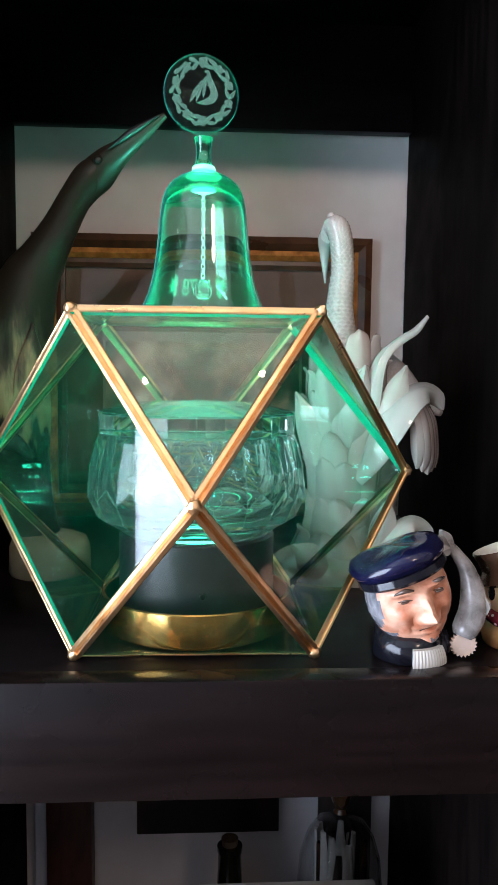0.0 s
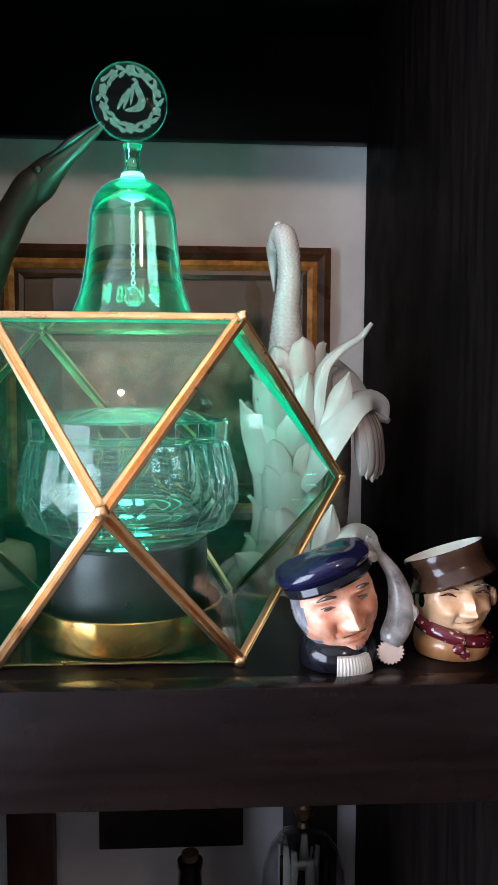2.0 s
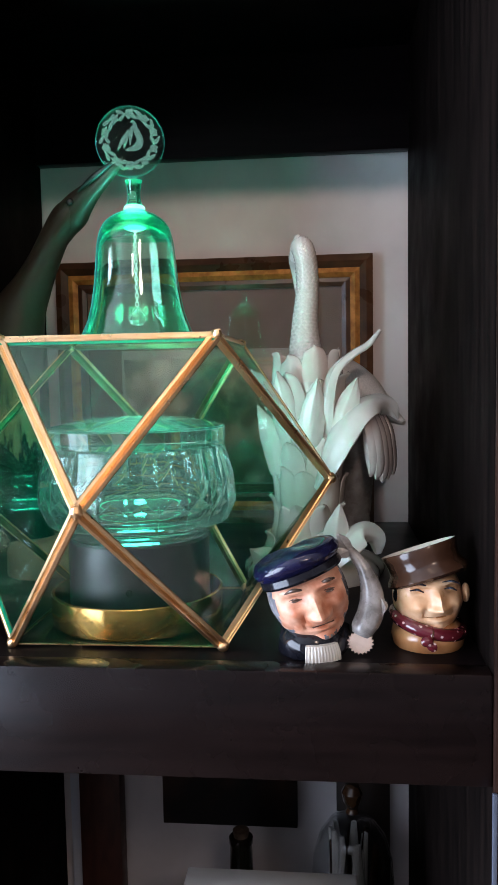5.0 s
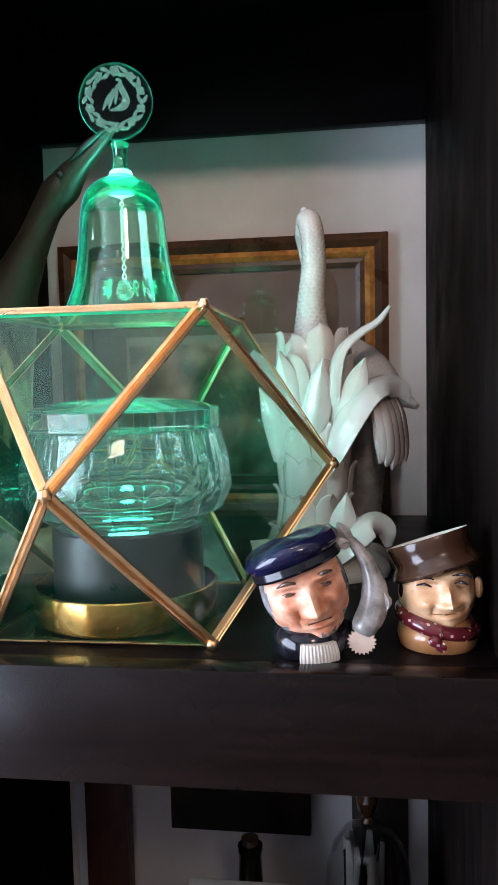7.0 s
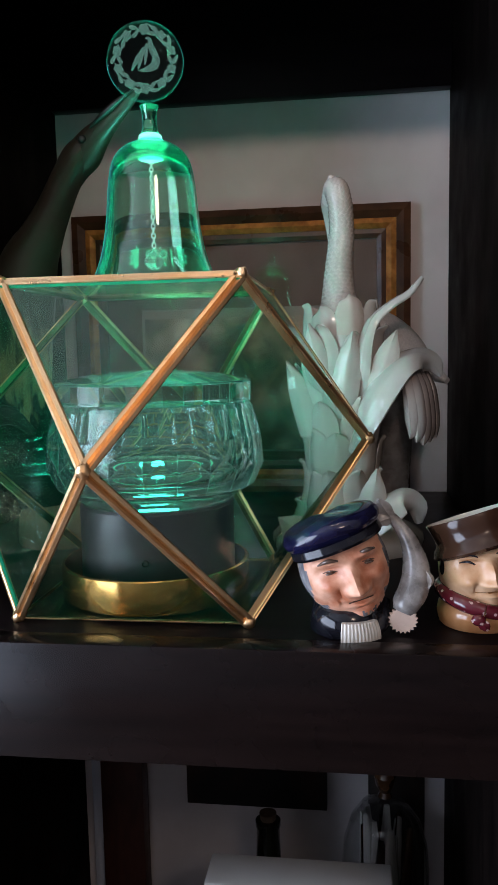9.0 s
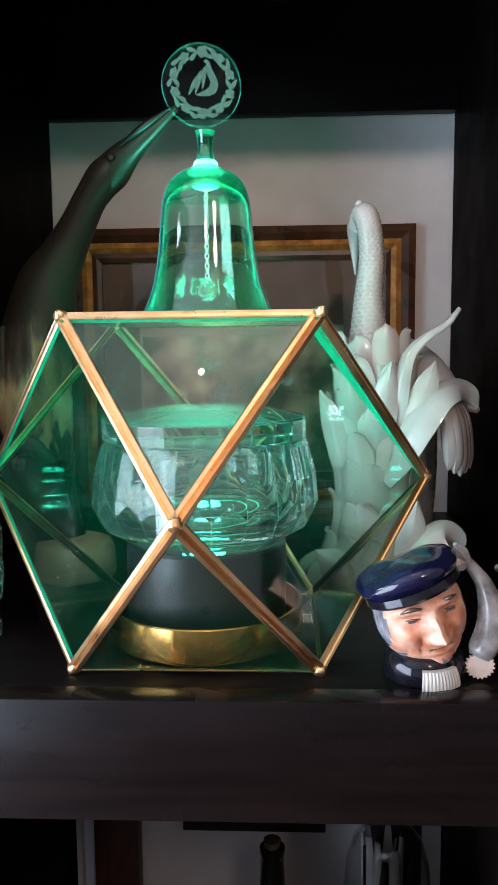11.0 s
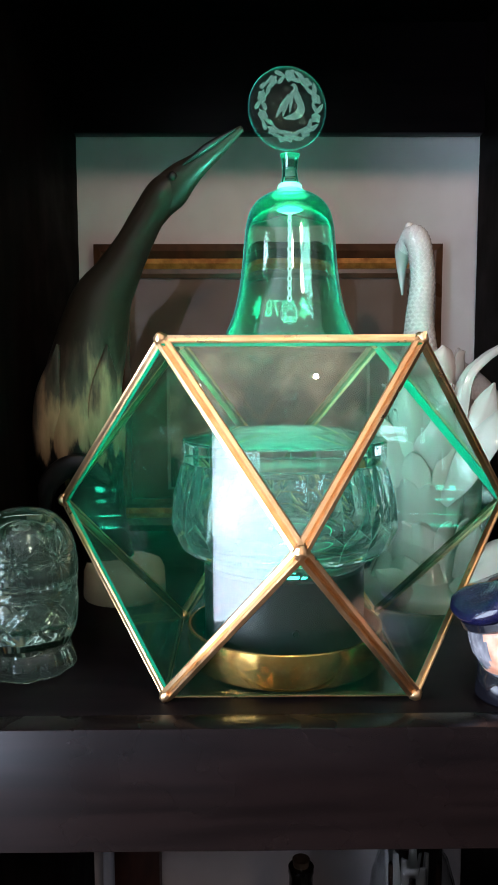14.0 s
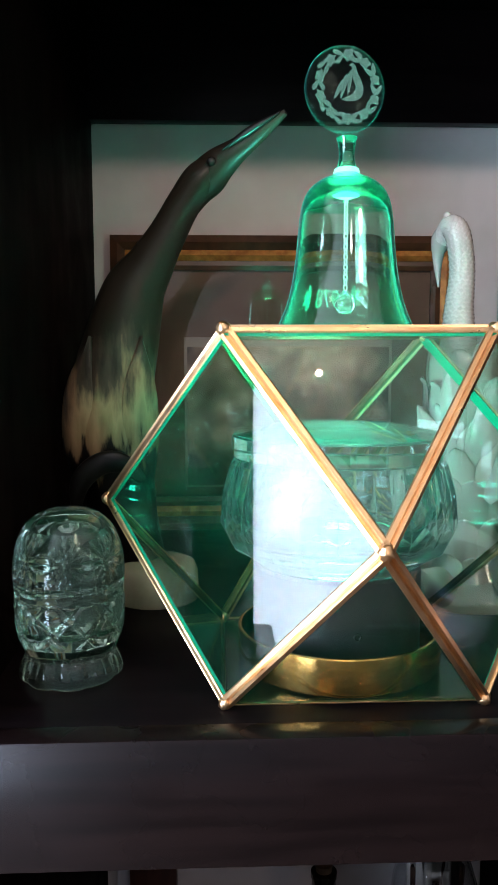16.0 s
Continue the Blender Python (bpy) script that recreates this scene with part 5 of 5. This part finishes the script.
def hat_jug():
    feats = [(0.002, 0.0425, 0.0034, 0.0070, 0.0062), (0.002, 0.0352, 0.0046, 0.0034, 0.0066), (-0.0030, 0.0345, 0.0022, 0.0020, 0.0024), (0.0070, 0.0350, 0.0022, 0.0020, 0.0024),
             (-0.0098, 0.0525, 0.006, 0.0022, 0.0028), (0.0132, 0.0530, 0.006, 0.0022, 0.0028), (-0.0098, 0.0478, 0.0048, 0.0032, -0.0044), (0.0132, 0.0483, 0.0048, 0.0032, -0.0044),
             (-0.0098, 0.0472, 0.0036, 0.0016, 0.0030), (0.0132, 0.0477, 0.0036, 0.0016, 0.0030), (-0.0125, 0.0365, 0.0058, 0.0056, 0.0046), (0.0158, 0.0370, 0.0058, 0.0056, 0.0046),
             (0.003, 0.0278, 0.0078, 0.0010, -0.0028), (0.003, 0.0250, 0.0055, 0.0016, 0.0022), (0.003, 0.0305, 0.0070, 0.0016, 0.0016), (-0.0078, 0.0315, 0.0014, 0.0048, -0.0024), (0.0130, 0.0318, 0.0014, 0.0048, -0.0024), (0.002, 0.0185, 0.007, 0.004, 0.0040)]
    jug = thing("top_hat_jug", "glazed character jug with brown hat and spotted scarf", "jug", (0.2430, -0.060, 0.0))
    jug.scale = (1.07, 1.05, 1.0)
    face = moved(head_form(0.0250, 0.0245, 0.009, 0.066, [(x, z, sx, sz, 1.1 * d) for x, z, sx, sz, d in feats]), pose(0.002, 0, 0, 0, -4, 8))

    def skin(c):
        return 1 if c.y > 0.003 else 2 if abs(c.z - 0.0278) < 0.0004 and abs(c.x - 0.003) < 0.0075 else 0
    pieces = [(face, skin)]
    pieces.append((lathe([(0, 0.0005), (0.0245, 0.0005), (0.0262, 0.003), (0.0268, 0.010), (0.0250, 0.016), (0.020, 0.020), (0, 0.021)], 48), 2))
    for x, z, k in ((-0.0225, 0.041, 1), (0.0258, 0.043, 0)):
        pieces.append((ball((x, -0.006, z), (0.003, 0.006, 0.0075), 12, 8), k))
    for x0, x1, z in ((-0.0165, -0.0045, 0.0540), (0.0075, 0.0185, 0.0560), (-0.0150, -0.0060, 0.0490), (0.0085, 0.0165, 0.0508)):
        pieces.append((tube([(x0, -0.0215, z - 0.001), ((x0 + x1) / 2, -0.0262, z + 0.0012), (x1, -0.0268, z - 0.0005)], [0.0004, 0.0009, 0.0005], 8, 14), 1))
    ob = new("body", mesh_of("body", pieces, [TAN, BLACKGLAZE, BUST], 45))
    ob.parent = jug
    ring = [(0.0230 * math.sin(a), -0.0225 * math.cos(a), 0.0185 + 0.0065 * math.cos(a + 2.0)) for a in [2 * math.pi * k / 24 for k in range(25)]]
    pieces = [(tube(ring, [0.0054] * 25, 14, 72, 1.0, False), 0), (ball((-0.004, -0.0290, 0.0115), (0.0046, 0.0030, 0.0040), 14, 10), 0),
              (blade([(-0.004, -0.0290, 0.011), (-0.0005, -0.0300, 0.0080), (0.001, -0.0298, 0.0050)], [0.002, 0.0035, 0.0018], (0, -1, 0), 0.002, 0, 8), 0)]
    scarf = new("scarf", mesh_of("scarf", pieces, [MAROON], 45))
    scarf.parent = jug
    tagged(scarf, "maroon scarf with white spots")
    seat = pose(0.0010, 0.0, 0.0535, -11, -19, 0)
    hat = lathe([(0.0240, 0.001), (0.0285, -0.0012), (0.0308, 0.0010), (0.0295, 0.0048), (0.0270, 0.0078), (0.0262, 0.0110), (0.0268, 0.0170), (0.0285, 0.0228), (0.0280, 0.0238)], 56)
    lining = lathe([(0.0280, 0.0238), (0.0266, 0.0230), (0.0245, 0.016), (0.021, 0.009), (0, 0.008)], 56)
    top = new("hat", mesh_of("hat", [(moved(hat, seat), 0), (moved(lining, seat), 1)], [BROWNGLAZE, CREAM], 45))
    top.parent = jug
    tagged(top, "brown glazed hat open at the top, cream inside")


heron()
porcelain_bird()
captain_jug()
hat_jug()

# ---- lower shelf ----
LOW = -0.738
low_pic = thing("dark_picture", "dark unframed canvas with a dim orange glow", "picture", (0, 0.448, -0.70))
part("canvas", block((-0.0868, -0.006, 0.242), (0.1155, 0.012, 0.50), 0.001), surface("dark_canvas", (0.004, 0.003, 0.003), (0.10, 0.035, 0.012), 7, (0.6, 0.8), lo=0.52, hi=0.85), low_pic)
bookend = thing("oxblood_board", "dark oxblood wooden board standing upright", "board", (0, 0, LOW))
part("board", block((-0.2105, 0.425, 0.0), (-0.1480, 0.455, 0.60), 0.002), BOOKRED, bookend)
strip = thing("grey_upright", "narrow grey metal upright against the wall", "upright", (0, 0, LOW))
part("upright", block((-0.2295, 0.440, 0.0), (-0.2118, 0.457, 0.62), 0.002), PIPEGREY, strip)
box = thing("white_box", "white cardboard box with an overhanging lid", "box", (0.097, 0.152, LOW))
part("carton", block((-0.086, -0.015, 0.0), (0.087, 0.017, 0.358), 0.002), WHITEBOX, box)
part("lid", block((-0.096, -0.025, 0.374), (0.097, 0.026, 0.388), 0.003), WHITEBOX, box)
part("moulding", block((-0.091, -0.020, 0.357), (0.092, 0.021, 0.3745), 0.004), WHITEBOX, box)
bottle = thing("dark_bottle", "dark glass bottle with a cork stopper", "bottle", (0.042, 0.350, LOW))
part("flask", lathe([(0, 0), (0.036, 0), (0.038, 0.004), (0.038, 0.19), (0.030, 0.225), (0.0165, 0.262), (0.0150, 0.31), (0.0165, 0.313), (0.0165, 0.320), (0.0110, 0.321), (0, 0.321)], 40), BOTTLE, bottle)
part("stopper", lathe([(0, 0.321), (0.010, 0.321), (0.0112, 0.330), (0, 0.331)], 24), CORK, bottle)
# A thin flat dark panel against the wall, with no case behind it.
case = thing("narrow_dark_panel", "narrow dark flat wooden panel standing behind a glass dome", "case", (0, 0, LOW))
part("flat_board", block((0.1735, 0.452, 0.0), (0.2520, 0.4575, 0.60), 0.0015), surface("dark_panel_wood", (0.012, 0.007, 0.005), (0.026, 0.015, 0.010), 10, (0.4, 0.6), stretch=(6, 6, 1)), case)
dome = thing("glass_dome", "clear glass dome over a white figure, amber knob", "dome", (0.195, 0.390, LOW))
dv = lathe([(0.056, 0.0), (0.058, 0.002), (0.058, 0.24), (0.055, 0.275), (0.046, 0.305), (0.032, 0.325), (0.014, 0.336), (0, 0.338), (0, 0.335), (0.013, 0.333), (0.031, 0.322), (0.044, 0.302), (0.053, 0.273), (0.056, 0.24), (0.056, 0.0)], 56)
ob = part("dome", dv, DOMEGLASS, dome, "", 60)
ob.visible_shadow = False
part("knob", lathe([(0, 0.3382), (0.010, 0.339), (0.007, 0.345), (0.013, 0.356), (0.015, 0.368), (0.010, 0.378), (0, 0.381)], 24), AMBER, dome, "amber glass knob")
rnd = random.Random(3)
feathers = []
for k in range(14):
    a = 2 * math.pi * k / 14
    lean = rnd.uniform(0.012, 0.036)
    feathers.append(blade([(0.01 * math.cos(a), 0.01 * math.sin(a), 0.02), (lean * math.cos(a), lean * math.sin(a), 0.16), (lean * 1.1 * math.cos(a), lean * 1.1 * math.sin(a), rnd.uniform(0.29, 0.322))],
                          [0.008, 0.017, 0.004], (math.cos(a), math.sin(a), 0), 0.004, -0.6))
fig = new("white_figure", mesh_of("white_figure", [(g, 1 if k % 3 == 1 else 0) for k, g in enumerate(feathers)] + [(lathe([(0, 0), (0.04, 0), (0.04, 0.015), (0.02, 0.03), (0, 0.03)], 32), 1)], [PORCELAIN, BROWNGLAZE], 50))
fig.matrix_world = pose(0.195, 0.390, LOW + 0.001)
tagged(fig, "white and brown porcelain figure of plumes under glass dome", "statue")
